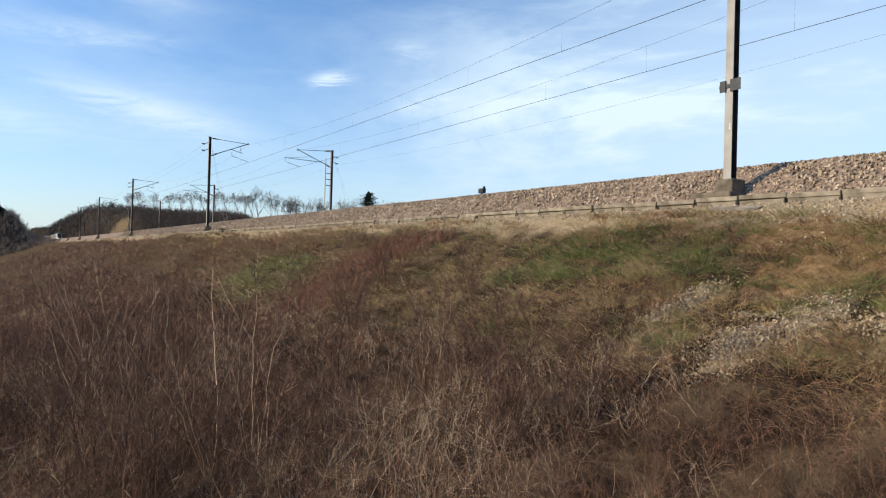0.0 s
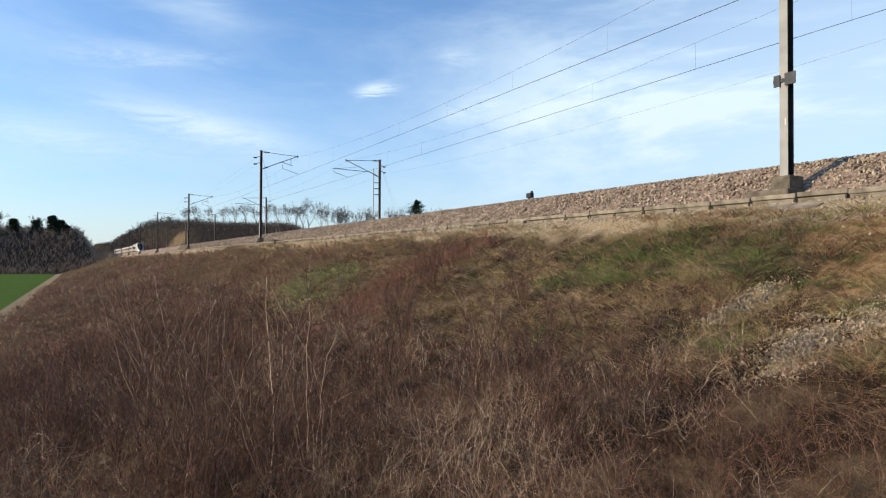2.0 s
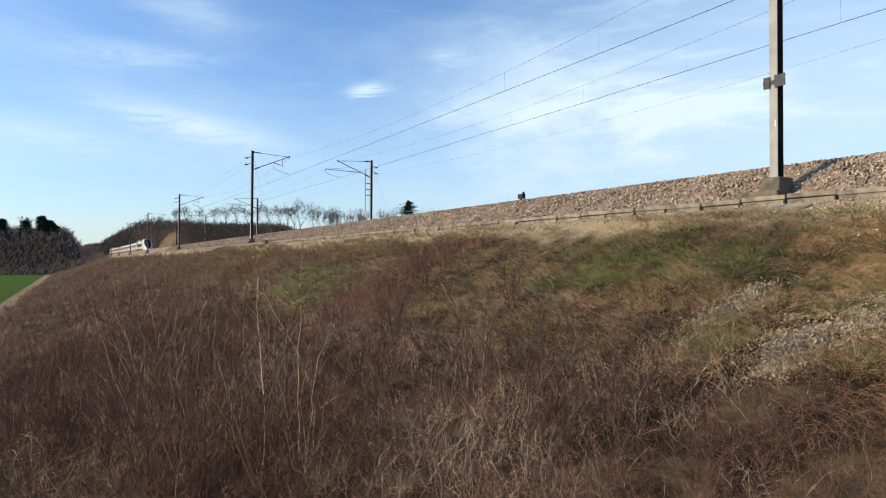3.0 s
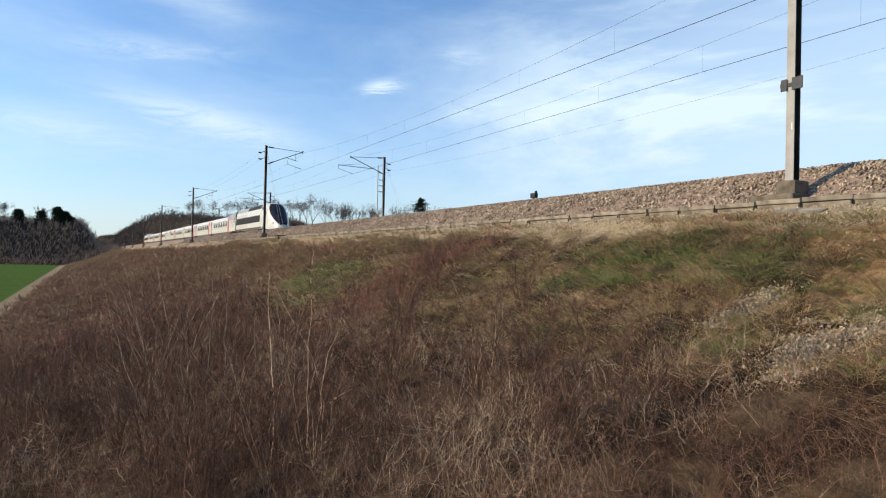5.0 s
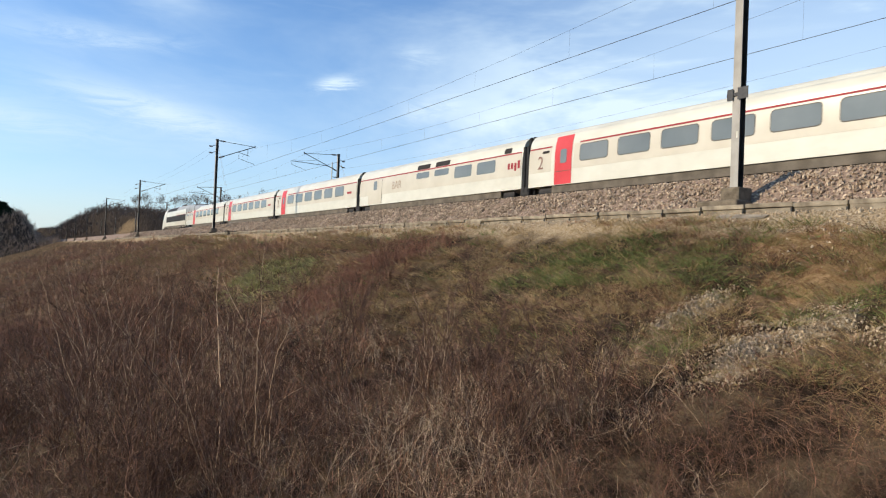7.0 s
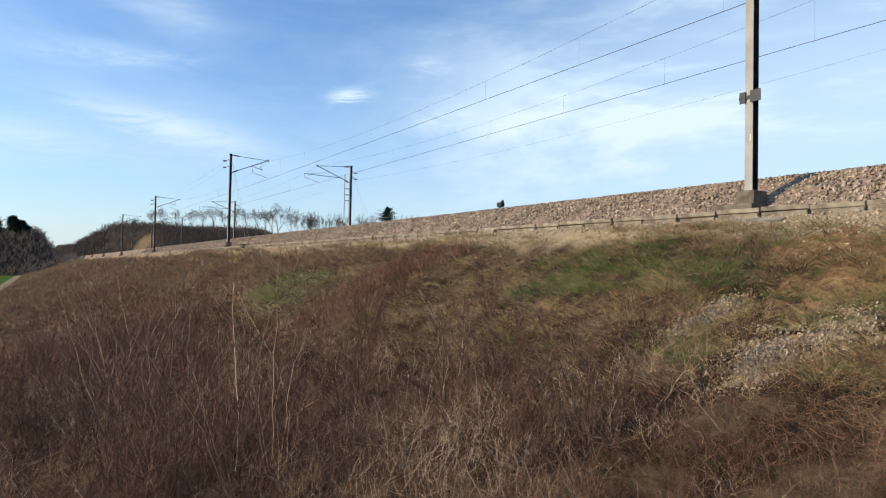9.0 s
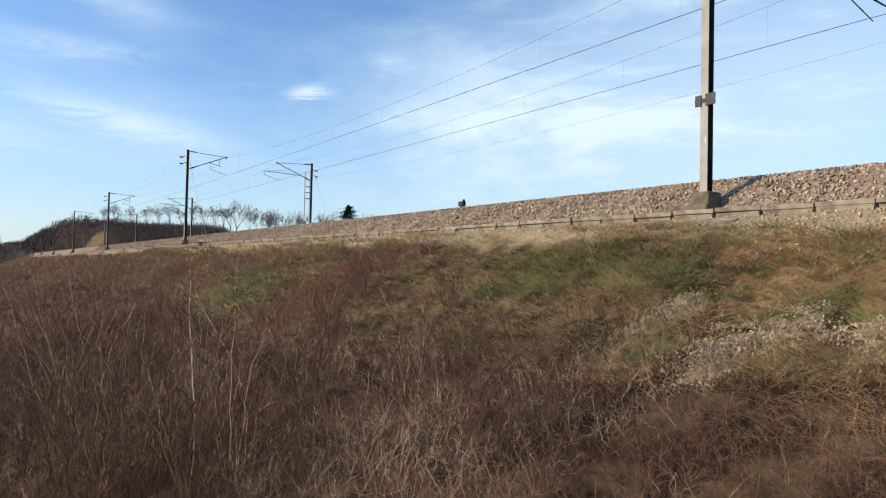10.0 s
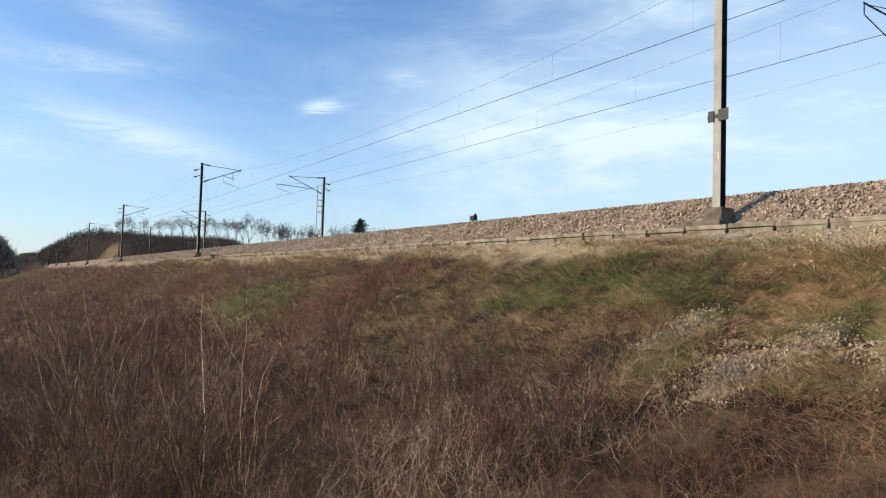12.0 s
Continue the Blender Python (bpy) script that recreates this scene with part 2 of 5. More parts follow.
# ---- ground ----
SCAR = [(7.3, 6.12, 0.26, 0.13), (7.65, 6.2, 0.3, 0.15), (8.05, 6.25, 0.32, 0.16), (8.45, 6.22, 0.32, 0.17), (6.3, 4.5, 0.25, 0.2), (6.7, 4.72, 0.3, 0.2), (7.1, 4.88, 0.3, 0.2),
        (7.5, 4.8, 0.32, 0.2), (7.9, 4.66, 0.34, 0.2), (8.3, 4.45, 0.36, 0.22), (8.2, 4.1, 0.3, 0.2), (7.95, 5.17, 0.28, 0.13), (8.0, 3.6, 0.35, 0.25), (7.4, 3.3, 0.4, 0.25)]


def ground_material():
    m = bpy.data.materials.new("ground_grass_soil")
    m.use_nodes = True
    nt = m.node_tree
    N, L = nt.nodes.new, nt.links.new
    b = nt.nodes["Principled BSDF"]
    b.inputs["Roughness"].default_value = 0.95
    b.inputs["Specular IOR Level"].default_value = 0.0
    geo = N("ShaderNodeNewGeometry")
    sep = N("ShaderNodeSeparateXYZ")
    L(geo.outputs["Position"], sep.inputs[0])

    def noise_tex(scale, detail=6, rough=0.6):
        n = N("ShaderNodeTexNoise")
        n.inputs["Scale"].default_value, n.inputs["Detail"].default_value, n.inputs["Roughness"].default_value = scale, detail, rough
        L(geo.outputs["Position"], n.inputs["Vector"])
        return n.outputs["Fac"]

    def step(v, lo, hi):
        n = N("ShaderNodeMapRange")
        n.interpolation_type = "SMOOTHSTEP"
        n.inputs["From Min"].default_value, n.inputs["From Max"].default_value = lo, hi
        L(v, n.inputs["Value"])
        return n.outputs[0]

    def op(o, a, c):
        n = N("ShaderNodeMath")
        n.operation = o
        for i, v in enumerate((a, c)):
            if isinstance(v, (int, float)):
                n.inputs[i].default_value = v
            else:
                L(v, n.inputs[i])
        return n.outputs[0]

    def blend(f, a, c):
        n = N("ShaderNodeMix")
        n.data_type = "RGBA"
        L(f, n.inputs["Factor"])
        for i, v in ((6, a), (7, c)):
            if isinstance(v, tuple):
                n.inputs[i].default_value = (*v, 1)
            else:
                L(v, n.inputs[i])
        return n.outputs[2]

    big, mid, small = noise_tex(0.22, 5), noise_tex(1.3, 6), noise_tex(9, 8, 0.7)
    soil = blend(step(small, 0.35, 0.7), (0.03, 0.02, 0.014), (0.075, 0.05, 0.034))
    dry = blend(step(mid, 0.4, 0.65), soil, (0.17, 0.12, 0.072))
    wood = blend(step(small, 0.3, 0.7), (0.028, 0.022, 0.018), (0.058, 0.046, 0.036))
    green = blend(step(noise_tex(0.6, 8, 0.75), 0.3, 0.7), (0.062, 0.105, 0.026), (0.088, 0.135, 0.038))
    path = blend(step(small, 0.35, 0.65), (0.20, 0.15, 0.095), (0.33, 0.26, 0.17))
    chalk = blend(step(noise_tex(22, 6, 0.75), 0.38, 0.6), (0.27, 0.18, 0.09), (0.52, 0.405, 0.265))
    x, y = sep.outputs["X"], sep.outputs["Y"]
    xw = op("ADD", x, op("MULTIPLY", op("SUBTRACT", mid, 0.5), 1.2))
    c = blend(step(xw, -5.9, -5.1), path, dry)
    c = blend(step(op("ADD", x, op("MULTIPLY", op("SUBTRACT", mid, 0.5), 0.4)), -7.5, -7.2), green, c)
    c = blend(step(op("ADD", y, op("MULTIPLY", x, 0.12)), 284, 287), c, wood)
    c = blend(step(x, 26, 30), c, wood)
    def spot(cx, cy, rx, ry):
        dx, dy = op("MULTIPLY", op("SUBTRACT", x, cx), 1 / rx), op("MULTIPLY", op("SUBTRACT", y, cy), 1 / ry)
        return op("ADD", op("MULTIPLY", dx, dx), op("MULTIPLY", dy, dy))

    c = blend(op("SUBTRACT", 1.0, step(op("ADD", spot(36.5, 308, 4.5, 17), op("MULTIPLY", op("SUBTRACT", noise_tex(0.35, 6), 0.5), 2.4)), 0.4, 1.1)), c, blend(step(mid, 0.3, 0.7), (0.12, 0.082, 0.048), (0.2, 0.145, 0.088)))
    # bare chalky strip below the cable trough
    strip = op("MULTIPLY", step(xw, 10.3, 11.1), op("SUBTRACT", 1.0, step(x, 13.2, 13.6)))
    strip = op("MULTIPLY", strip, step(op("ADD", big, op("MULTIPLY", y, -0.0012)), 0.2, 0.35))
    c = blend(strip, c, chalk)
    # eroded chalk scar on the bank
    sandy = blend(step(small, 0.35, 0.65), (0.19, 0.11, 0.05), (0.37, 0.24, 0.125))
    d = op("ADD", op("MINIMUM", op("MINIMUM", spot(10.5, 6.0, 0.9, 1.0), spot(9.2, 5.2, 1.1, 0.75)), op("MINIMUM", op("MINIMUM", op("MINIMUM", spot(9.9, 3.6, 1.3, 0.9), spot(10.5, 33, 0.5, 3.0)), spot(10.0, 41, 0.5, 3.5)), spot(9.6, 52, 0.5, 4))), op("MULTIPLY", op("SUBTRACT", mid, 0.5), 2.6))
    c = blend(op("SUBTRACT", 1.0, step(d, 0.5, 1.2)), c, sandy)
    d = None
    for cx, cy, rx, ry in SCAR:
        e = spot(cx, cy, rx, ry)
        d = e if d is None else op("MINIMUM", d, e)
    d = op("ADD", d, op("MULTIPLY", op("SUBTRACT", noise_tex(5.5, 8), 0.5), 5.2))
    scar = op("SUBTRACT", 1.0, step(d, 0.1, 1.1))
    c = blend(scar, c, chalk)
    L(c, b.inputs["Base Color"])
    bp = N("ShaderNodeBump")
    bp.inputs["Strength"].default_value, bp.inputs["Distance"].default_value = 1.0, 0.11
    L(small, bp.inputs["Height"])
    L(bp.outputs[0], b.inputs["Normal"])
    return m


def axis(stops):
    out = []
    for (a, n), (b, _) in zip(stops, stops[1:]):
        out += list(np.linspace(a, b, n, endpoint=False))
    return np.array(out + [stops[-1][0]])


def build_ground():
    xs = axis([(-3000, 10), (-300, 22), (-30, 34), (-6, 34), (5.5, 78), (12.6, 3), (13, 20), (40, 30), (130, 20), (400, 12), (3000, 1)])
    ys = axis([(-3000, 8), (-200, 20), (-20, 20), (0, 6), (2, 96), (12, 50), (30, 60), (80, 50), (270, 60), (420, 30), (800, 20), (3500, 1)])
    X, Y = np.meshgrid(xs, ys)
    Z = land(X, Y)
    nx = len(xs)
    verts = np.stack([X, Y, Z], -1).reshape(-1, 3).tolist()
    faces = [(j * nx + i, j * nx + i + 1, (j + 1) * nx + i + 1, (j + 1) * nx + i) for j in range(len(ys) - 1) for i in range(nx - 1)]
    g = raw("ground", verts, faces, ground_material(), smooth=True)
    tagged(g, "brown winter embankment, green field and wooded hills", "ground", kind="structure")


build_ground()


# ---- railway bed ----
def build_bed():
    prof = [(13.35, 1.12), (13.9, 1.55), (14.5, 1.98), (15.02, 2.30), (15.35, 2.34), (19.1, 2.34), (23.0, 2.34), (23.3, 2.3), (25.2, 1.1)]
    ys = axis([(-300, 6), (-10, 90), (40, 60), (110, 30), (300, 12), (1600, 1)])
    rs = np.random.RandomState(2)
    verts, faces, n = [], [], len(prof)
    for y in ys:
        for i, (px, pz) in enumerate(prof):
            j = 0.035 if -20 < y < 120 and 0 < i < n - 1 else 0
            verts.append((px + rs.uniform(-j, j), y, pz + rs.uniform(-j, j)))
    for k in range(len(ys) - 1):
        faces += [(k * n + i, k * n + i + 1, (k + 1) * n + i + 1, (k + 1) * n + i) for i in range(n - 1)]
    bed = tagged(raw("ballast_bed", verts, faces, M["ballast"]), "pinkish crushed stone ballast bed of a double track", "ballast", kind="structure")
    # loose stones over the near shoulder
    base = []
    for s in range(5):
        r2 = np.random.RandomState(50 + s)
        c = np.array([(a, b, d) for a in (-1, 1) for b in (-1, 1) for d in (-1, 1)], float) * r2.uniform(0.55, 1.0, (8, 3))
        base.append(c)
    cube = [(0, 1, 3, 2), (4, 6, 7, 5), (0, 4, 5, 1), (2, 3, 7, 6), (0, 2, 6, 4), (1, 5, 7, 3)]
    count = 26000
    u = rs.uniform(0, 1, count)
    Y = np.where(u < 0.72, rs.uniform(-3, 45, count), 45 + 75 * rs.uniform(0, 1, count) ** 1.4)
    Xp = rs.uniform(13.25, 15.5, count)
    Zp = np.interp(Xp, [p[0] for p in prof], [p[1] for p in prof])
    size = rs.uniform(0.018, 0.043, count) * (1 + 0.35 * (Y > 45))
    verts, faces = [], []
    for i in range(count):
        a, b2, c2 = rs.uniform(0, 6.28, 3)
        R3 = np.array(Euler((a, b2, c2)).to_matrix())
        v = (base[i % 5] * size[i] * np.array([1.25, 0.9, 0.75])) @ R3.T + np.array([Xp[i], Y[i], Zp[i] + 0.02])
        o = len(verts)
        verts += v.tolist()
        faces += [tuple(o + k for k in f) for f in cube]
    st = raw("ballast_stones", verts, faces, M["stone"], bed)
    tagged(st, "loose angular pinkish ballast stones", kind="stuff")


build_bed()


def build_track(axis_x):
    t = empty("railway_track", (axis_x, 0, 0), label="steel rails on concrete sleepers in ballast", category="railway track", group="tracks", kind="structure")
    for s in (-0.7525, 0.7525):
        bm = bmesh.new()
        add_box(bm, (s - 0.036, -250, RAIL - 0.04), (s + 0.036, 1500, RAIL))
        add_box(bm, (s - 0.01, -250, RAIL - 0.145), (s + 0.01, 1500, RAIL - 0.04))
        add_box(bm, (s - 0.075, -250, RAIL - 0.17), (s + 0.075, 1500, RAIL - 0.145))
        part("rail", bm, M["rail"], t)
    sl = box("sleeper", (-1.2, -0.14, RAIL - 0.36), (1.2, 0.14, RAIL - 0.17), M["concrete"], t, 0.02)
    for k in range(1, 150):
        o = new("sleeper", sl.data)
        o.parent, o.location = t, (0, k * 0.6 - 15, 0)
    sl.location = (0, -15, 0)


build_track(NEAR)
build_track(FAR)


def build_trough():
    t = empty("cable_trough", (12.62, 0, 0), label="weathered concrete cable trough with lids along the ballast", category="cable trough", kind="structure")
    rs = random.Random(4)
    bodies = []
    for v in range(3):
        bm = bmesh.new()
        add_box(bm, (0, 0.02, 1.0), (0.42, 1.02, 1.28), 0.012)
        bodies.append(part("trough_body", bm, M["concrete"], t))
        bm = bmesh.new()
        add_box(bm, (-0.03, 0.012, 1.282), (0.45, 1.028, 1.375), 0.014)
        bodies.append(part("trough_lid", bm, M["concrete"], t))
    for k in range(-4, 112):
        for j, nm in ((0, "trough_body"), (1, "trough_lid")):
            o = new(nm, bodies[(k % 3) * 2 + j].data)
            o.parent = t
            o.location = (rs.uniform(-0.012, 0.012), 4.55 + k * 1.045, rs.uniform(-0.012, 0.01))
            o.rotation_euler = (rs.uniform(-0.006, 0.006), rs.uniform(-0.02, 0.02), rs.uniform(-0.008, 0.008))
    for b in bodies:
        bpy.data.objects.remove(b)
    cl = box("joint_post", (-0.06, -0.018, 1.0), (-0.033, 0.018, 1.3), M["bogie"], t, 0.008)
    cl.location = (0, 4.55 - 4 * 1.045, 0)
    for k in range(-3, 60):
        o = new("joint_post", cl.data)
        o.parent, o.location = t, (rs.uniform(-0.01, 0.0), 4.55 + k * 1.045, rs.uniform(-0.06, 0.0))


build_trough()


# ---- masts and wires ----
def build_mast(far):
    s = -1 if far else 1   # the bracket reaches towards the track
    top = 9.4
    m = empty("catenary_mast", label="grey steel catenary mast with bracket arm on a concrete foot", category="catenary mast", group="catenary masts")
    b, w, f, t = 0.1, 0.0045, 0.1, 0.086   # half flange, half web, outer and inner faces
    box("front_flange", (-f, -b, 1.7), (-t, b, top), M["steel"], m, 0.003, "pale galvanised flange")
    # web and back flange carry their shade in the base colour
    box("web", (-t + 0.001, -w, 1.7), (t - 0.001, w, top), M["shaded_steel"], m, 0.0, "steel web, shade put into its dark colour")
    box("back_flange", (t, -b, 1.7), (f, b, top), M["shaded_steel"], m, 0.003, "steel back flange, shade put into its dark colour")
    bm = bmesh.new()
    add_box(bm, (-0.24, -0.24, 0.9), (0.24, 0.24, 1.88), 0.05)
    part("foundation", bm, M["old_concrete"], m, "weathered concrete foundation block")
    bm = bmesh.new()
    add_box(bm, (-0.42, -0.32, 0.8), (0.4, 0.75, 1.58), 0.05)
    part("footing", bm, M["old_concrete"], m)
    bm = bmesh.new()
    add_box(bm, (-0.12, -0.11, top - 0.05), (0.12, 0.11, top))
    part("mast_cap", bm, M["dark_steel"], m)
    reach = 3.2 if not far else 3.3
    P = lambda x, z: (s * x, 0, z)
    D = M["dark_steel"]
    tube("tie_rod", P(0.1, 9.3), P(reach - 0.1, 9.12), 0.022, D, m)
    for a, b in ((P(0.15, 9.3), P(0.75, 9.27)), (P(0.13, 7.82), P(0.7, 8.08))):
        bm = bmesh.new()
        add_tube(bm, a, b, 0.035)
        va, vb = Vector(a), Vector(b)
        for k in range(6):
            p = va.lerp(vb, 0.2 + k * 0.12)
            q = va.lerp(vb, 0.24 + k * 0.12)
            add_tube(bm, p, q, 0.08, 0.065, 10)
        part("insulator", bm, M["insulator"], m, "dark ribbed insulator")
    tube("bracket_tube", P(0.7, 8.08), P(reach + 0.08, 9.16), 0.032, D, m)
    if far:
        tube("registration_tube", P(0.9, 8.2), P(4.5, 8.3), 0.026, D, m)
        tube("drop_bracket", P(4.45, 8.3), P(4.45, 7.95), 0.018, D, m)
        tube("steady_arm", P(4.4, 7.95), P(3.1, RAIL + 5.1), 0.016, D, m)
        tube("hanger_rod", P(2.1, 8.6), P(4.2, 8.3), 0.012, D, m)
    else:
        tube("registration_tube", P(1.75, 8.52), P(2.75, 8.28), 0.024, D, m)
        tube("drop_bracket", P(2.6, 8.85), P(2.6, 8.3), 0.018, D, m)
        tube("hanger_rod", P(1.85, 8.32), P(1.85, 7.98), 0.016, D, m)
        tube("steady_arm", P(1.85, 7.98), P(3.2, RAIL + 5.1), 0.016, D, m)
    tube("messenger_clamp", P(reach, 9.02), P(reach, 9.22), 0.045, D, m)
    for z in (8.75, 8.2):
        bm = bmesh.new()
        add_tube(bm, P(-0.12, z + 0.15), P(-0.5, z), 0.025)
        for k in range(4):
            add_tube(bm, P(-0.42 - k * 0.05, z + 0.03), P(-0.45 - k * 0.05, z - 0.02), 0.085, 0.07, 10)
        part("feeder_insulator", bm, M["insulator"], m)
    if not far:
        bm = bmesh.new()
        add_box(bm, (-0.135, 0.07, 3.86), (-0.12, 0.22, 4.12), 0.004)
        add_box(bm, (-0.12, -0.14, 3.95), (-0.096, 0.24, 4.03))
        part("plate_bracket", bm, M["dark_steel"], m)
        bm = bmesh.new()
        add_box(bm, (-0.14, -0.31, 3.86), (-0.122, -0.05, 4.13), 0.006)
        part("number_plate", bm, M["dark_steel"], m, "dark blank number plate")
        box("label_strip", (-0.106, -0.062, 3.0), (-0.1, -0.028, 3.15), M["white"], m)
    return m


def place_masts():
    for far, xx in ((False, MAST_N), (True, MAST_F)):
        first = None
        for y in MASTS:
            if first is None:
                first = build_mast(far)
                first.location = (xx, y, 0)
            else:
                copy_thing(first, pose(xx, y, 0))


place_masts()


def wire_curve(name, strands, radius, mat, label, category, parent=None):
    cu = bpy.data.curves.new(name, "CURVE")
    cu.dimensions, cu.bevel_depth, cu.bevel_resolution = "3D", radius, 1
    for pts in strands:
        sp = cu.splines.new("POLY")
        sp.points.add(len(pts) - 1)
        for p, q in zip(sp.points, pts):
            p.co = (*q, 1)
    cu.materials.append(mat)
    ob = new(name, cu)
    ob.parent = parent
    if label:
        tagged(ob, label, category)
    return ob


def build_wires():
    for ax in (NEAR, FAR):
        zig = 0.18
        con, mes, drops = [], [], []
        for k, (a, b) in enumerate(zip(MASTS, MASTS[1:])):
            xa, xb = ax + zig * (-1) ** k, ax - zig * (-1) ** k
            for i in range(9):
                u = i / 8
                x, y = xa + (xb - xa) * u, a + (b - a) * u
                zm = 9.1 - 0.85 * (1 - (2 * u - 1) ** 2)
                con.append((x, y, RAIL + 5.08 - 0.03 * (1 - (2 * u - 1) ** 2)))
                mes.append((x, y, zm))
                if k < 8:
                    if i < 8:
                        v = u + 1 / 16
                        drops.append([(xa + (xb - xa) * v, a + (b - a) * v, RAIL + 5.07), (xa + (xb - xa) * v, a + (b - a) * v, 9.1 - 0.85 * (1 - (2 * v - 1) ** 2))])
        wire_curve("contact_wire", [con], 0.0095, M["wire"], "thin dark copper contact wire over the track", "overhead wire")
        w = wire_curve("messenger_wire", [mes], 0.0042, M["wire"], "thin sagging messenger wire with droppers", "overhead wire")
        for d in drops:
            wire_curve("dropper", [d], 0.0024, M["wire"], "", "", w)
    for xx, z in ((MAST_N - 0.55, 8.65), (MAST_N - 0.55, 8.1), (MAST_F + 0.55, 8.1)):
        pts = []
        for a, b in zip(MASTS[1:] if xx < 20 else MASTS, MASTS[2:] if xx < 20 else MASTS[1:]):
            pts += [(xx, a + (b - a) * i / 8, z - 0.5 * (1 - (i / 4 - 1) ** 2)) for i in range(9)]
        if xx < 20:
            pts = [p for p in pts if p[1] > MASTS[2] - 0.1]
        wire_curve("feeder_wire", [pts], 0.0034, M["wire"], "thin grey feeder wire between masts", "overhead wire")


build_wires()


def build_trackbox():
    b = empty("track_marker_box", (24.2, 34.3, 2.0), label="small black equipment box on a post beside the far track", category="track marker")
    box("post", (-0.04, -0.04, -0.9), (0.04, 0.04, 1.86), M["bogie"], b)
    box("case", (-0.12, -0.26, 1.84), (0.12, 0.22, 2.13), M["bogie"], b, 0.02)
    box("lug", (-0.05, -0.27, 2.11), (0.05, -0.14, 2.25), M["bogie"], b, 0.01)


build_trackbox()


def build_lineside():
    """Stays and weight guide of the tensioned masts, a fallen slab and a cable pit."""
    y = MASTS[2]
    for xx, base in ((MAST_F, 1.3), (MAST_N, 1.4)):
        for dy in (5.5, 6.6):
            g = empty("mast_stay", (xx, y, 0), label="thin steel stay wire from mast to ground anchor", category="stay wire", group="mast stays")
            wire_curve("wire", [[(0.1, 0, 8.9), (0.15, -dy, base)]], 0.006, M["steel"], "", "", g)
            box("anchor", (0.0, -dy - 0.15, base - 0.5), (0.3, -dy + 0.15, base + 0.08), M["old_concrete"], g, 0.03)
    w = empty("tension_weight_guide", (MAST_F - 0.5, y + 0.25, 0), label="pale grey tube guide with stacked tension weights", category="tension weights")
    tube("guide_tube", (0, 0, 1.2), (0, 0, 8.6), 0.055, M["white"], w, seg=12)
    bm = bmesh.new()
    for k in range(9):
        add_tube(bm, (0, 0, 2.9 + k * 0.13), (0, 0, 3.01 + k * 0.13), 0.17, seg=14)
    part("weight_stack", bm, M["concrete"], w)
    for k in range(3):
        box("bracket", (0, -0.3, 7.2 - 0.55 * k), (0.5, -0.2, 7.26 - 0.55 * k), M["dark_steel"], w)
    sl = empty("fallen_slab", (11.75, 8.2, height(11.75, 8.2)), label="weathered concrete slab lying on the chalky bank", category="slab")
    o = box("slab", (-0.14, -0.5, -0.02), (0.14, 0.5, 0.04), M["concrete"], sl, 0.012)
    o.rotation_euler = (0.03, -0.33, 0.06)
    pit = empty("cable_pit", (12.75, 50.0, 1.1), label="small dark concrete cable pit beside the trough", category="cable pit")
    box("chamber", (-0.3, -0.4, 0), (0.3, 0.4, 0.3), M["old_concrete"], pit, 0.03)
    box("cover", (-0.34, -0.44, 0.3), (0.34, 0.44, 0.36), M["bogie"], pit, 0.01)


build_lineside()


# ---- train ----
def side_x(z, w, zb, h, n):
    t = min(max((z - zb) / (h - zb), 0), 1)
    return w * (1 - t ** n) ** (1 / n)


BODY = (1.45, 0.98, 3.5, 5.0)      # half width, lower edge, roof, squareness
POWER = (1.41, 0.85, 4.08, 4.4)


def loft(name, sections, mat, parent, label="", k=28, smooth=True, caps=True):
    """sections: (y, half width, lower edge, roof, squareness)."""
    bm = bmesh.new()
    rings = []
    for y, w, zb, h, n in sections:
        ring = []
        for i in range(k + 1):
            a = math.pi * i / k
            c, s = math.cos(a), math.sin(a)
            ring.append(bm.verts.new((w * math.copysign(abs(c) ** (2 / n), c), y, zb + (h - zb) * abs(s) ** (2 / n))))
        rings.append(ring)
    for r, q in zip(rings, rings[1:]):
        for i in range(k):
            bm.faces.new((r[i], r[i + 1], q[i + 1], q[i]))
        bm.faces.new([bm.verts.new(v.co) for v in (r[k], r[0], q[0], q[k])])
    if caps:
        for r in (rings[0], rings[-1]):
            bm.faces.new([bm.verts.new(v.co) for v in r])
    return part(name, bm, mat, parent, label, smooth)


def panel(name, y0, y1, z0, z1, prof, side, mat, parent, off=0.005, r=0.0, label="", rows=6, skew=0.0):
    """A plate that follows the car's side; side -1 or 1."""
    bm = bmesh.new()
    prev = None
    y0, y1 = min(y0, y1), max(y0, y1)
    levels = sorted({z0, z1, *[z0 + (z1 - z0) * i / rows for i in range(rows + 1)], *([z0 + r * 0.3, z1 - r * 0.3, z0 + r, z1 - r] if r else [])})
    for z in levels:
        d = min(z - z0, z1 - z)
        ins = r - math.sqrt(max(r * r - (r - d) ** 2, 0)) if d < r else 0
        x = side * (side_x(z, *prof) + off)
        sk = skew * (z - z0)
        row = [bm.verts.new((x, y0 + ins + sk, z)), bm.verts.new((x, y1 - ins + sk, z))]
        if prev:
            bm.faces.new((prev[0], prev[1], row[1], row[0]))
        prev = row
    return part(name, bm, mat, parent, label, smooth=True)


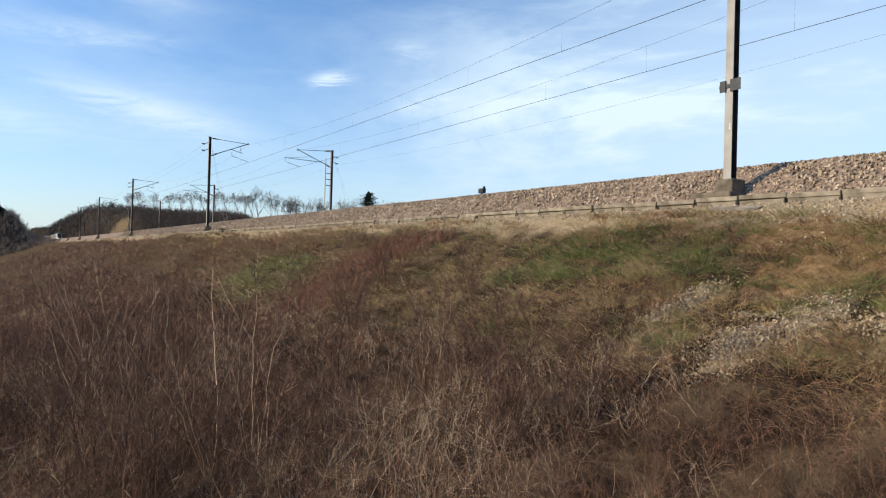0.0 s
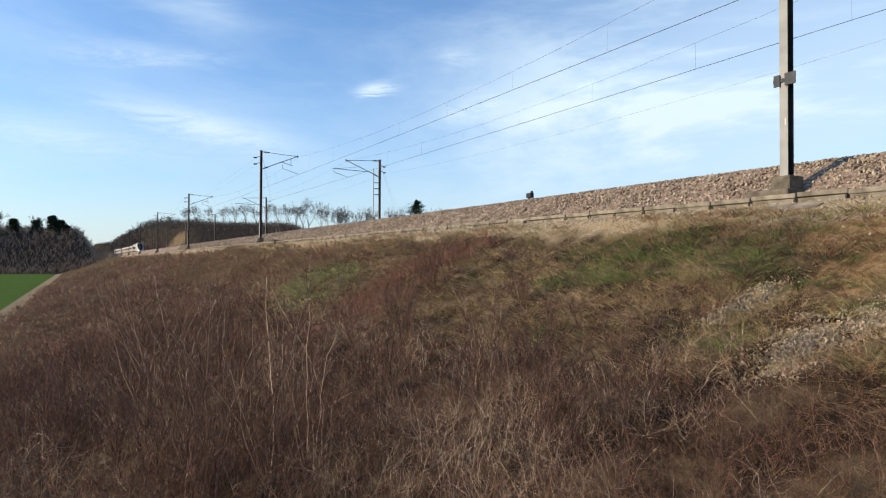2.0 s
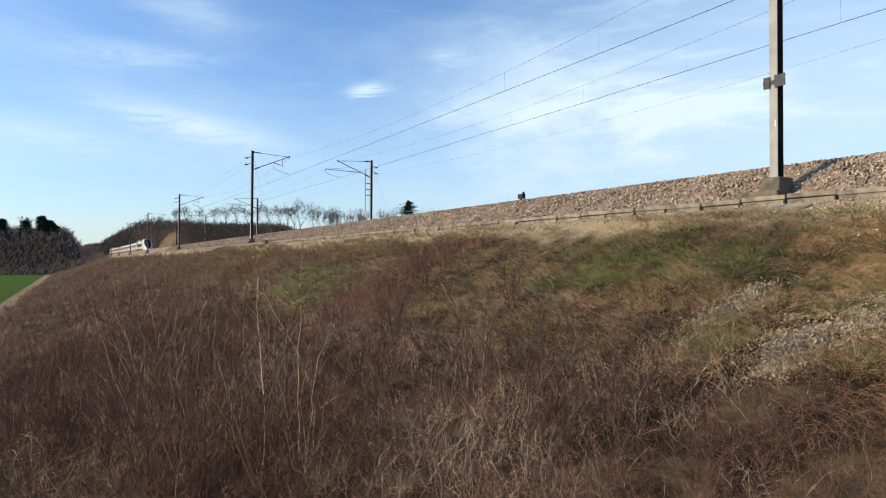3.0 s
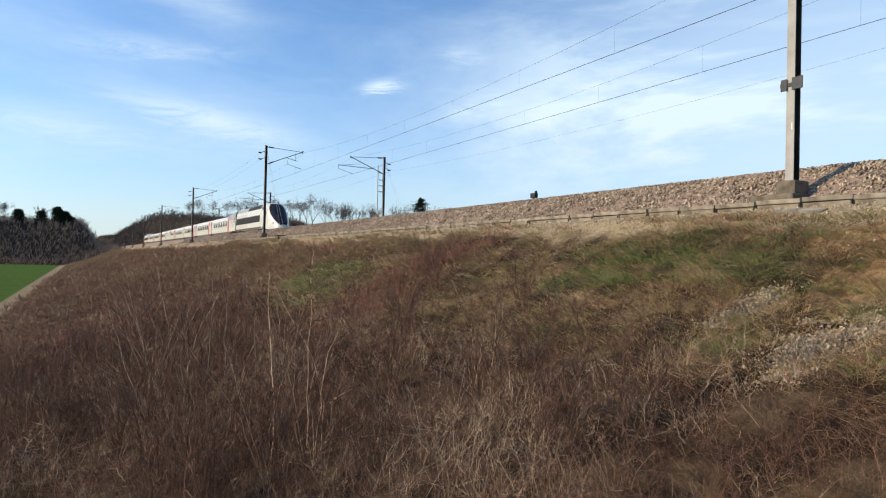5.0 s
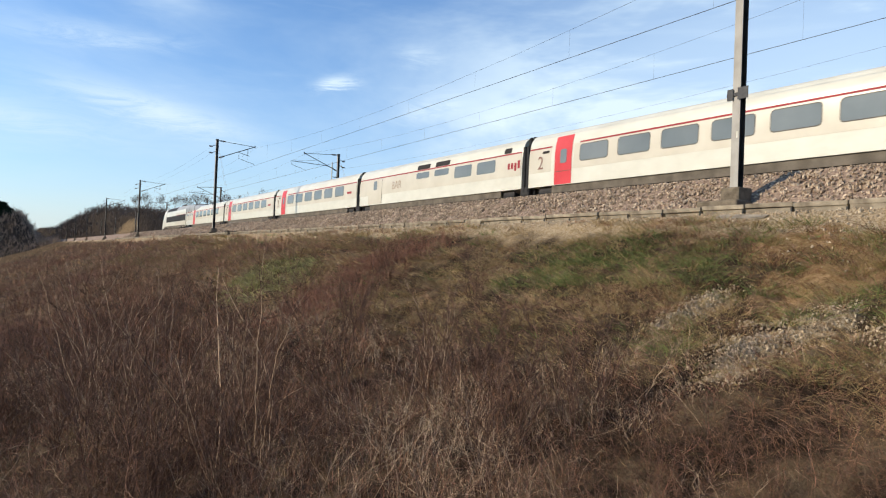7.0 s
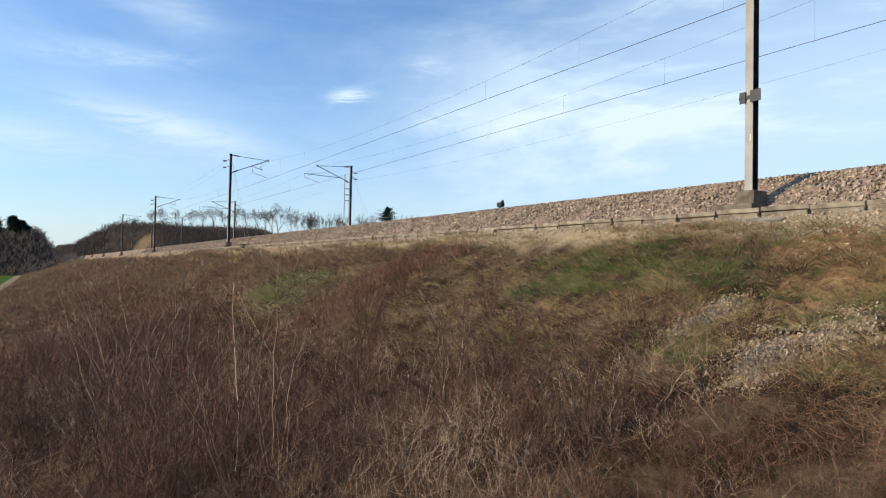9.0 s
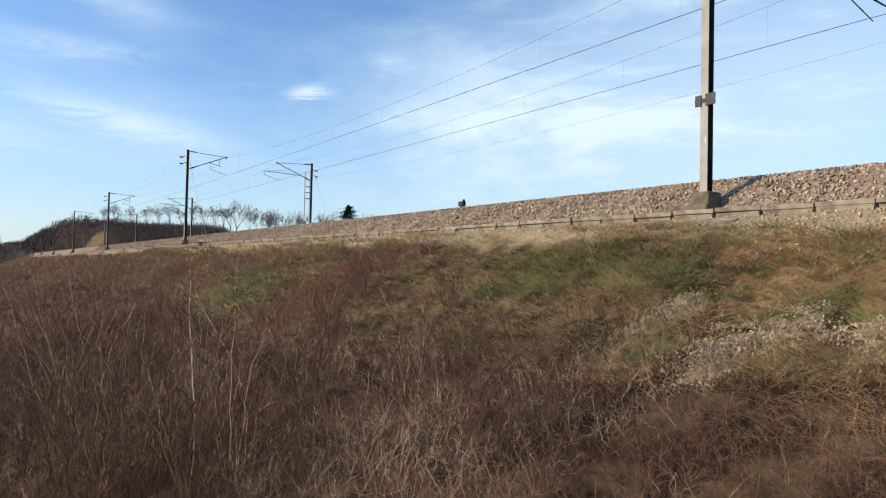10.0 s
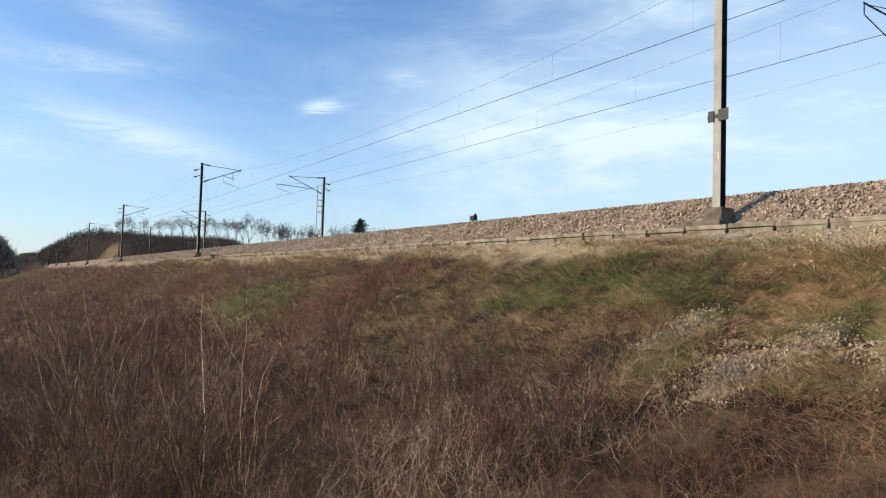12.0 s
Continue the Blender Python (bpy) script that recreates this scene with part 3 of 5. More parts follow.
def lettering(name, text, size, y_centre, z, prof, side, mat, parent, y_sign=None):
    cu = bpy.data.curves.new(name, "FONT")
    cu.body, cu.size, cu.align_x, cu.extrude = text, size, "CENTER", 0.002
    cu.materials.append(mat)
    ob = new(name, cu)
    ob.parent = parent
    x = side * (side_x(z + 0.25, *prof) + 0.012)
    ob.matrix_local = pose(x, y_centre, z, 90, 0, -90 if side < 0 else 90)
    return ob


def bogie(parent, y, half=1.5, label=""):
    b = bmesh.new()
    for s in (-1, 1):
        add_box(b, (s * 1.02 - 0.09, y - half - 0.3, 0.42), (s * 1.02 + 0.09, y + half + 0.3, 0.68), 0.03)
        add_box(b, (s * 1.27 - 0.06, y - 1.8, 0.62), (s * 1.27 + 0.06, y - 0.9, 0.92), 0.1)
        add_box(b, (s * 1.27 - 0.06, y + 0.9, 0.62), (s * 1.27 + 0.06, y + 1.8, 0.92), 0.1)
        add_box(b, (s * 1.34 - 0.1, y - 0.32, 0.62), (s * 1.34 + 0.1, y + 0.32, 1.08), 0.09)
        add_box(b, (s * 1.06 - 0.12, y - 0.45, 0.62), (s * 1.06 + 0.12, y + 0.45, 0.98), 0.04)
        for q in (-half, half):
            add_box(b, (s * 1.1 - 0.11, y + q - 0.2, 0.3), (s * 1.1 + 0.11, y + q + 0.2, 0.66), 0.04)
            add_tube(b, (s * 1.13, y + q * 0.45, 0.5), (s * 1.13, y + q * 0.82, 0.95), 0.05)
    add_box(b, (-1.0, y - 0.35, 0.45), (1.0, y + 0.35, 0.8), 0.03)
    frame_part = part("bogie", b, M["bogie"], parent, "dirty black bogie")
    for q in (-half, half):
        for s in (-1, 1):
            bm = bmesh.new()
            add_tube(bm, (s * 0.70, y + q, 0.46), (s * 0.80, y + q, 0.46), 0.46, 0.46, 28)
            add_tube(bm, (s * 0.78, y + q, 0.46), (s * 0.83, y + q, 0.46), 0.3, 0.12, 20)
            part("wheel", bm, M["bogie"], frame_part)


def gangway(parent, y, prof, length=0.5):
    w, zb, h, n = prof
    bm = bmesh.new()
    for i in range(4):
        f = 0.93 if i % 2 else 0.97
        a, b = y + length * i / 4, y + length * (i + 0.8) / 4
        for s in (-1, 1):
            add_box(bm, (s * w * f - 0.05, a, 0.8), (s * w * f + 0.05, b, h - 0.55))
        add_box(bm, (-w * f * 0.8, a, h - 0.65), (w * f * 0.8, b, h - 0.08 - 0.02 * (i % 2)))
    part("gangway_bellows", bm, M["rubber"], parent, "black rubber gangway bellows", smooth=False)


def underframe(parent, y0, y1, z0=0.45, seed=1):
    rs = random.Random(seed)
    bm = bmesh.new()
    for s in (-1, 1):
        add_box(bm, (s * 1.36 - 0.03, y0, 0.66), (s * 1.36 + 0.03, y1, 0.99), 0.012)
    part("side_skirt", bm, M["under"], parent, "dirty grey side skirt")
    bm = bmesh.new()
    y = y0 + 0.6
    while y < y1 - 2.2:
        ln = rs.uniform(0.9, 2.1)
        add_box(bm, (-1.25, y, rs.uniform(0.38, 0.5)), (1.25, y + ln, 0.8), 0.03)
        y += ln + rs.uniform(0.1, 0.8)
    part("underfloor_boxes", bm, M["bogie"], parent)


def stripe(parent, y0, y1, prof=BODY):
    for s in (-1, 1):
        panel("red_stripe", y0, y1, 2.695, 2.765, prof, s, M["stripe"], parent, 0.006, rows=1)


def tinted_band(parent, y0, y1, prof=BODY):
    for s in (-1, 1):
        panel("window_band", y0, y1, 1.62, 2.69, prof, s, M["cream"], parent, 0.003, rows=8)


def trailer(length, first=False, bar=False, flip=False):
    """A trailer; the origin lies at its middle, y = +half is the end away from the leading power car."""
    h = length / 2
    c = empty("passenger_carriage", label="white high-speed train carriage with red stripe and tinted windows", category="train carriage", group="train")
    Y = (lambda d: h - d) if flip else (lambda d: d - h)        # distance from the end with the door
    lo, hi = 0.26, length - 0.26
    loft("body", [(lo - h, 1.42, *BODY[1:]), (lo + 0.1 - h, *BODY), (hi - 0.1 - h, *BODY), (hi - h, 1.42, *BODY[1:])], M["white"], c)
    shift = 3.06 if first else 0.0
    if bar:
        stripe(c, Y(lo + 0.05), Y(hi - 0.05))
        tinted_band(c, Y(lo + 0.05), Y(hi - 0.05))
        for s in (-1, 1):
            for a, b in ((2.37, 4.0), (4.5, 6.16)):
                panel("window", Y(a), Y(b), 1.95, 2.58, BODY, s, M["glass"], c, 0.008, 0.1)
            for a, b in ((6.77, 8.3), (8.9, 10.4)):
                panel("window", Y(a), Y(b), 2.24, 2.6, BODY, s, M["glass"], c, 0.008, 0.1)
                panel("window", Y(a), Y(b), 2.78, 3.06, BODY, s, M["charcoal"], c, 0.008, 0.08)
            panel("vent", Y(1.14), Y(1.72), 2.78, 3.05, BODY, s, M["charcoal"], c, 0.008, 0.08)
            d = panel("service_door", Y(15.0), Y(17.0), 1.02, 2.66, BODY, s, M["cream"], c, 0.006, 0.03)
            panel("door_window", Y(15.7), Y(16.2), 1.95, 2.55, BODY, s, M["glass"], d, 0.011, 0.1)
            panel("door_groove", Y(14.96), Y(14.99), 1.02, 2.66, BODY, s, M["under"], d, 0.007)
            lettering("bar_lettering", "BAR", 0.72, Y(12.9), 1.85, BODY, s, M["faded"], c)
            for i in range(4):
                panel("emblem_bar", Y(0.38 + i * 0.26), Y(0.56 + i * 0.26), 1.98 - 0.1 * (i == 1), 2.28 + 0.1 * (i == 0), BODY, s, M["stripe"], c, 0.009, 0.04)
    else:
        d0 = 2.11 + shift
        stripe(c, Y(lo + 0.05), Y(d0 - 0.25))
        stripe(c, Y(d0 + 1.55), Y(hi - 0.05))
        tinted_band(c, Y(lo + 0.05), Y(d0 - 0.25))
        tinted_band(c, Y(d0 + 1.2), Y(hi - 0.05))
        for s in (-1, 1):
            d = panel("door", Y(d0), Y(d0 + 1.1), 1.0, 3.14, BODY, s, M["red"], c, 0.012, 0.04, "bright red passenger door", rows=12)
            panel("door_window", Y(d0 + 0.36), Y(d0 + 0.78), 1.92, 2.54, BODY, s, M["glass"], d, 0.018, 0.09)
            panel("door_sill", Y(d0), Y(d0 + 1.1), 1.56, 1.585, BODY, s, M["under"], d, 0.016, rows=1)
            for i in range(6):
                a = 3.71 + shift + 2.166 * i
                w = panel("window", Y(a), Y(a + 1.6), 1.92, 2.6, BODY, s, M["glass"], c, 0.010, 0.11)
                panel("window_seal", Y(a - 0.03), Y(a + 1.63), 1.89, 2.63, BODY, s, M["under"], w, 0.006, 0.13)
            if not first:
                lettering("class_numeral", "2", 0.85, Y(1.15), 1.77, BODY, s, M["numeral"], c)
                panel("display", Y(1.25), Y(1.72), 2.46, 2.58, BODY, s, M["charcoal"], c, 0.008, 0.02)
                panel("emblem_bar", Y(length - 1.9), Y(length - 1.1), 1.98, 2.14, BODY, s, M["stripe"], c, 0.009, 0.05)
            else:
                lettering("class_numeral", "2", 0.85, Y(2.05), 1.77, BODY, s, M["numeral"], c)
                for a, b, z0, z1 in ((4.3, 4.83, 2.3, 2.48), (3.17, 3.8, 2.28, 2.58), (3.17, 3.8, 2.78, 3.06), (0.85, 1.8, 2.26, 2.58), (0.85, 1.8, 2.78, 3.06)):
                    panel("small_window", Y(a), Y(b), z0, z1, BODY, s, M["glass"] if z1 < 2.7 else M["charcoal"], c, 0.009, 0.08)
    if first:
        loft("roof_fairing", [(Y(0.28), 1.42, 2.9, 4.0, 4.0), (Y(2.5), 1.42, 2.9, 3.98, 4.0), (Y(4.5), 1.41, 2.9, 3.9, 4.0), (Y(6.3), 1.38, 2.9, 3.74, 3.8), (Y(7.9), 1.3, 2.9, 3.45, 3.6)], M["roof_grey"], c, "grey sloping roof fairing")
        for k in range(3):
            loft("fairing_seam", [(Y(2.2 + 1.6 * k), 1.425, 2.91, 3.99 - 0.05 * k, 4.0), (Y(2.23 + 1.6 * k), 1.425, 2.91, 3.99 - 0.05 * k, 4.0)], M["charcoal"], c)
        bogie(c, Y(2.6))
        gangway(c, h - 0.26 if flip else -h - 0.26, (1.38, 0.8, 3.9, 3))
    a, b = sorted((Y(4.4 if first else 1.9), Y(length - 1.9)))
    underframe(c, a, b, seed=int(length * 10))
    if not (first and flip):
        gangway(c, h - 0.26, BODY)
        bogie(c, h)
    return c


def power_car():
    """Leading power car; the origin lies at its middle, y = -half is the nose."""
    L = 22.2
    c = empty("power_car", label="white streamlined power car with black windscreen and charcoal band", category="power car", group="train")
    Y = lambda s: L / 2 - s      # s: distance from the rear coupling
    nose = [(0.26, 1.40, 0.85, 4.06, 4.4), (0.4, *POWER), (17.2, *POWER), (17.9, 1.41, 0.83, 4.04, 4.0), (18.5, 1.40, 0.8, 3.81, 3.5), (19.1, 1.37, 0.74, 3.46, 3.1),
            (19.7, 1.31, 0.68, 3.03, 2.8), (20.3, 1.22, 0.62, 2.58, 2.6), (20.9, 1.09, 0.58, 2.14, 2.5), (21.4, 0.94, 0.55, 1.78, 2.4), (21.8, 0.77, 0.53, 1.48, 2.4), (22.1, 0.55, 0.52, 1.2, 2.3), (22.26, 0.28, 0.52, 0.98, 2.2)]
    loft("body", [(Y(s), w, a, b, n) for s, w, a, b, n in nose], M["white"], c, k=40)

    def at(s):
        for (p, q) in zip(nose, nose[1:]):
            if p[0] <= s <= q[0]:
                u = (s - p[0]) / (q[0] - p[0])
                return [p[i] + (q[i] - p[i]) * u for i in range(1, 5)]

    def nose_patch(name, mat, drop, out, s0, s1, label=""):
        bm = bmesh.new()
        prev = None
        for i in range(25):
            s = s0 + (s1 - s0) * i / 24
            w, zb, h, n = at(s)
            a0 = math.acos(min(drop(s), 0.99) ** (n / 2))
            ring = []
            for k in range(19):
                a = a0 + (math.pi - 2 * a0) * k / 18
                ca, sa = math.cos(a), math.sin(a)
                ring.append(bm.verts.new(((w + out) * math.copysign(abs(ca) ** (2 / n), ca), Y(s + out), zb + (h - zb + out) * abs(sa) ** (2 / n))))
            if prev:
                for k in range(18):
                    bm.faces.new((prev[k], prev[k + 1], ring[k + 1], ring[k]))
            prev = ring
        return part(name, bm, mat, c, label, smooth=True)

    drop = lambda s: float(np.interp(s, [18.15, 18.8, 19.6, 20.6, 21.4, 22.1], [0.5, 0.7, 0.76, 0.74, 0.7, 0.62]))
    nose_patch("windscreen_trim", M["stripe"], lambda s: drop(s) + 0.022, 0.008, 18.12, 22.0, "dark red trim round the windscreen")
    nose_patch("windscreen", M["screen"], drop, 0.018, 18.2, 22.1, "black wrap-round windscreen")
    for s in (-1, 1):
        panel("dark_band", Y(15.6), Y(0.42), 1.74, 2.62, POWER, s, M["charcoal"], c, 0.006, 0.02, "charcoal side band", rows=6)
        panel("grey_panel", Y(7.9), Y(0.42), 2.63, 3.05, POWER, s, M["cream"], c, 0.004)
        panel("red_line", Y(7.4), Y(0.5), 2.63, 2.68, POWER, s, M["stripe"], c, 0.009, rows=1)
        panel("grey_panel", Y(8.2), Y(0.42), 1.12, 1.73, POWER, s, M["cream"], c, 0.004)
        panel("skirt", Y(16.4), Y(0.42), 0.862, 1.11, POWER, s, M["under"], c, 0.008, label="grimy grey lower skirt")
        panel("grey_roof_edge", Y(7.6), Y(0.42), 3.4, 3.92, POWER, s, M["roof_grey"], c, 0.006, rows=8)
        g = panel("grille", Y(15.8), Y(7.7), 3.42, 3.98, POWER, s, M["charcoal"], c, 0.008, 0.02, "black ventilation grille", rows=8)
        for k in range(18):
            panel("slat", Y(15.7 - k * 0.44), Y(15.66 - k * 0.44), 3.44, 3.9, POWER, s, M["dark_steel"], g, 0.02, rows=4)
        panel("cab_window", Y(18.62), Y(17.9), 2.5, 2.94, POWER, s, M["screen"], c, 0.01, 0.1, skew=-0.2)
        panel("door_groove", Y(16.62), Y(16.58), 1.0, 3.3, POWER, s, M["cream"], c, 0.006)
        panel("door_groove", Y(15.84), Y(15.8), 1.0, 3.8, POWER, s, M["under"], c, 0.006)
        for i in range(3):
            panel("emblem_bar", Y(18.9 - i * 0.3), Y(18.72 - i * 0.3), 1.86, 2.12, POWER, s, M["cream"], c, 0.008, 0.05)
        bm = bmesh.new()
        add_tube(bm, (s * 0.98, Y(20.95), 1.42), (s * 0.99, Y(21.1), 1.38), 0.09, 0.07, 14)
        part("headlight", bm, M["glass"], c, "clear headlight")
    loft("roof_equipment", [(Y(0.4), 0.9, 3.7, 4.11, 3), (Y(7.2), 0.9, 3.7, 4.15, 3), (Y(15.4), 0.9, 3.7, 4.15, 3), (Y(16.2), 0.6, 3.7, 4.06, 3)], M["roof_grey"], c, "grey roof equipment fairing")
    bm = bmesh.new()
    add_box(bm, (-0.95, Y(5.6), 4.0), (0.95, Y(3.6), 4.17), 0.03)
    add_tube(bm, (-0.5, Y(5.4), 4.2), (0.5, Y(5.4), 4.2), 0.05)
    part("folded_pantograph", bm, M["dark_steel"], c)
    bogie(c, Y(3.4))
    bogie(c, Y(17.2))
    bm = bmesh.new()
    for s in (-1, 1):
        add_box(bm, (s * 1.3 - 0.03, Y(14.6), 0.5), (s * 1.3 + 0.03, Y(5.8), 0.86), 0.02)
    add_box(bm, (-1.15, Y(14.4), 0.4), (1.15, Y(6.0), 0.8), 0.03)
    part("underframe", bm, M["under"], c, "dirty grey underframe")
    bm = bmesh.new()
    add_box(bm, (-0.95, Y(21.9), 0.28), (0.95, Y(20.2), 0.55), 0.08)
    part("front_skirt", bm, M["under"], c)
    return c


def build_train():
    """Each car with its distance from the leading nose to its middle, and whether it is turned round."""
    cars = []
    p = power_car()
    cars.append((p, 11.1, False))
    t1 = trailer(21.85, first=True)
    cars.append((t1, 22.2 + 10.92, False))
    t2 = trailer(18.7)
    start = 22.2 + 21.85
    cars.append((t2, start + 9.35, False))
    cars.append((copy_thing(t2, Matrix()), start + 18.7 + 9.35, False))
    t4 = trailer(18.7, flip=True)
    cars.append((t4, start + 2 * 18.7 + 9.35, False))
    cars.append((trailer(18.7, bar=True), start + 3 * 18.7 + 9.35, False))
    cars.append((copy_thing(t4, Matrix()), start + 4 * 18.7 + 9.35, False))
    cars.append((copy_thing(t4, Matrix()), start + 5 * 18.7 + 9.35, False))
    end = start + 6 * 18.7
    cars.append((trailer(21.85, first=True, flip=True), end + 10.92, False))
    cars.append((copy_thing(p, Matrix()), end + 21.85 + 11.1, True))
    return cars


TRAIN = build_train()


# ---- plants ----
def plant_material(name, a, b, c=None, rough=0.85, spread=0.45, translucent=0.0):
    stops = [(0.32, a), (0.66, b)] if c is None else [(0.3, a), (0.5, b), (0.72, c)]
    return material(name, stops, 0.42, rough, fine=0.22, bump_scale=3, spec=0.12, random_v=spread, island=True)


V = {
    "green": plant_material("green_grass", (0.108, 0.134, 0.040), (0.188, 0.214, 0.069), spread=0.3),
    "sage": plant_material("pale_olive_green_grass", (0.305, 0.273, 0.107), (0.403, 0.363, 0.149), spread=0.25),
    "olive": plant_material("olive_dry_grass", (0.275, 0.196, 0.086), (0.381, 0.272, 0.124), spread=0.3),
    "straw": plant_material("straw_grass", (0.314, 0.214, 0.111), (0.418, 0.291, 0.156), spread=0.3),
    "russet": plant_material("russet_weed", (0.215, 0.102, 0.067), (0.312, 0.157, 0.101), spread=0.3),
    "brown": plant_material("brown_twigs", (0.104, 0.054, 0.031), (0.179, 0.097, 0.055), spread=0.5),
    "mauve": plant_material("grey_mauve_twigs", (0.107, 0.059, 0.040), (0.191, 0.112, 0.076), spread=0.55),
    "bark": plant_material("pale_shrub_bark", (0.316, 0.222, 0.144), (0.504, 0.360, 0.232), spread=0.3),
    "scrub": plant_material("tan_brown_scrub", (0.213, 0.113, 0.069), (0.325, 0.187, 0.112), (0.437, 0.277, 0.167), spread=0.25),
    "wood": plant_material("winter_scrub", (0.23, 0.163, 0.12), (0.33, 0.245, 0.185), spread=0.25),
    "dark_wood": plant_material("dark_winter_woodland", (0.085, 0.062, 0.05), (0.14, 0.105, 0.085), spread=0.25),
    "tree": plant_material("bare_tree_bark", (0.10, 0.08, 0.066), (0.15, 0.12, 0.098), spread=0.2),
    "needle": plant_material("dark_pine_needles", (0.012, 0.022, 0.012), (0.022, 0.036, 0.018)),
}


def fast_mesh(name, verts, quads, mat, parent=None):
    me = bpy.data.meshes.new(name)
    verts, quads = np.asarray(verts, np.float32).reshape(-1, 3), np.asarray(quads, np.int32).reshape(-1, 4)
    me.vertices.add(len(verts))
    me.vertices.foreach_set("co", verts.ravel())
    me.loops.add(len(quads) * 4)
    me.loops.foreach_set("vertex_index", quads.ravel())
    me.polygons.add(len(quads))
    me.polygons.foreach_set("loop_start", np.arange(0, len(quads) * 4, 4, dtype=np.int32))
    me.update(calc_edges=True)
    me.materials.append(mat)
    ob = new(name, me)
    ob.parent = parent
    return ob


def unit(v):
    return v / np.maximum(np.linalg.norm(v, axis=-1, keepdims=True), 1e-9)


def strands(base, heading, length, width, bend, segs, sides, rs, tip=0.15, wig=0.0):
    """Tapered blades (sides 1, flat) or twigs (sides 3). Returns vertices and quads."""
    n = len(base)
    s = np.linspace(0, 1, segs + 1)[None, :, None]
    L = np.asarray(length)[:, None, None]
    P = base[:, None, :] + heading[:, None, :] * L * s + bend[:, None, :] * L * s ** 2
    if wig:
        kink = np.cumsum(rs.normal(0, wig, (n, segs + 1, 3)), 1)
        P = P + (kink - kink[:, :1]) * L
    T = unit(heading)
    rnd = unit(rs.normal(size=(n, 3)))
    A = unit(np.cross(T, rnd))
    B = np.cross(T, A)
    w = np.asarray(width)[:, None, None] * (1 - (1 - tip) * s)
    if sides == 1:
        V3 = np.stack([P - A[:, None, :] * w * 0.5, P + A[:, None, :] * w * 0.5], 2)
        k = 2
    else:
        V3 = np.stack([P + (A[:, None, :] * math.cos(q) + B[:, None, :] * math.sin(q)) * w * 0.5 for q in (0, 2.094, 4.189)], 2)
        k = 3
    idx = np.arange(n * (segs + 1) * k).reshape(n, segs + 1, k)
    Q = []
    for j in range(1 if k == 2 else 3):
        a, b = j, (j + 1) % k
        Q.append(np.stack([idx[:, :-1, a], idx[:, :-1, b], idx[:, 1:, b], idx[:, 1:, a]], -1).reshape(-1, 4))
    return V3.reshape(-1, 3), np.concatenate(Q), P


def along(P, rows, s):
    """Points at the fractions s of the strands rows, and the direction there."""
    segs = P.shape[1] - 1
    k = np.minimum((s * segs).astype(int), segs - 1)
    a, b = P[rows, k], P[rows, k + 1]
    return a + (b - a) * (s * segs - k)[:, None], unit(b - a)


def join(lists):
    vs, qs, o = [], [], 0
    for v, q in lists:
        vs.append(v)
        qs.append(q + o)
        o += len(v)
    return np.concatenate(vs), np.concatenate(qs)


def gauss(x, y, cx, cy, rx, ry):
    return np.exp(-((x - cx) / rx) ** 2 - ((y - cy) / ry) ** 2)


def bare(x, y):
    """How bare the bank is: the chalk scar and the sandy soil above it, the strip by the trough."""
    n = 0.32 * wave(x, y, 1.3, 21) + 0.3 * wave(x, y, 4.0, 22)
    scar = sum(0.74 * gauss(x, y, cx, cy, rx * 1.1, ry * 1.1) for cx, cy, rx, ry in SCAR)
    sand = 1.1 * gauss(x, y, 10.5, 6.1, 0.8, 0.9) + 0.85 * gauss(x, y, 9.3, 5.3, 0.9, 0.55) + 0.9 * gauss(x, y, 10.0, 3.6, 1.2, 0.8)
    sand = sand + gauss(x, y, 10.5, 33, 0.6, 3.0) + gauss(x, y, 10.0, 41, 0.6, 3.5) + gauss(x, y, 9.6, 52, 0.6, 4.0)
    strip = ss(10.3, 11.2, x + 0.9 * wave(x, y, 0.8, 23)) * 1.1
    return np.clip(scar + sand + strip + n, 0, 1.2)


def greenness(x, y):
    spots = ((8.7, 9.7, 0.9, 1.1, 1.15), (9.3, 8.2, 0.7, 0.9, 0.9), (9.7, 7.1, 0.6, 0.6, 0.95), (8.9, 6.75, 0.5, 0.4, 0.8), (8.7, 5.5, 0.42, 0.32, 1.0), (8.9, 4.35, 0.5, 0.35, 0.9),
             (6.1, 8.3, 0.35, 0.45, 1.1), (10.6, 7.1, 0.3, 0.35, 0.9), (10.2, 9.3, 0.5, 0.9, 0.8), (9.6, 12.0, 0.6, 1.2, 0.55), (5.9, 4.3, 0.5, 0.4, 0.75), (6.5, 5.5, 0.4, 0.4, 0.7))
    return sum(k * gauss(x, y, cx, cy, rx, ry) for cx, cy, rx, ry, k in spots) + 0.3 * wave(x, y, 1.6, 31)


def sageness(x, y):
    """The pale olive-green swathe farther along the bank."""
    return gauss(x, y, 6.2, 20.6, 1.5, 1.9) + gauss(x, y, 7.7, 23.3, 1.2, 1.9) + 0.25 * wave(x, y, 1.1, 33)


def russetness(x, y):
    band = 1.1 * gauss(x, y, 10.0, 17.2, 1.0, 1.8) + 1.0 * gauss(x, y, 8.5, 17.0, 1.1, 2.0) + 1.0 * gauss(x, y, 7.0, 16.2, 1.0, 2.0) + 0.95 * gauss(x, y, 5.5, 15.2, 1.0, 2.2)
    r = band + 0.8 * gauss(x, y, 4.8, 7.0, 0.8, 0.8) + 0.28 * ss(26, 34, y) + 0.5 * gauss(x, y, 3.6, 13.5, 1.2, 2.5) + 0.7 * gauss(x, y, 3.2, 6.6, 0.6, 0.8)
    return r + 0.35 * wave(x, y, 0.7, 41)


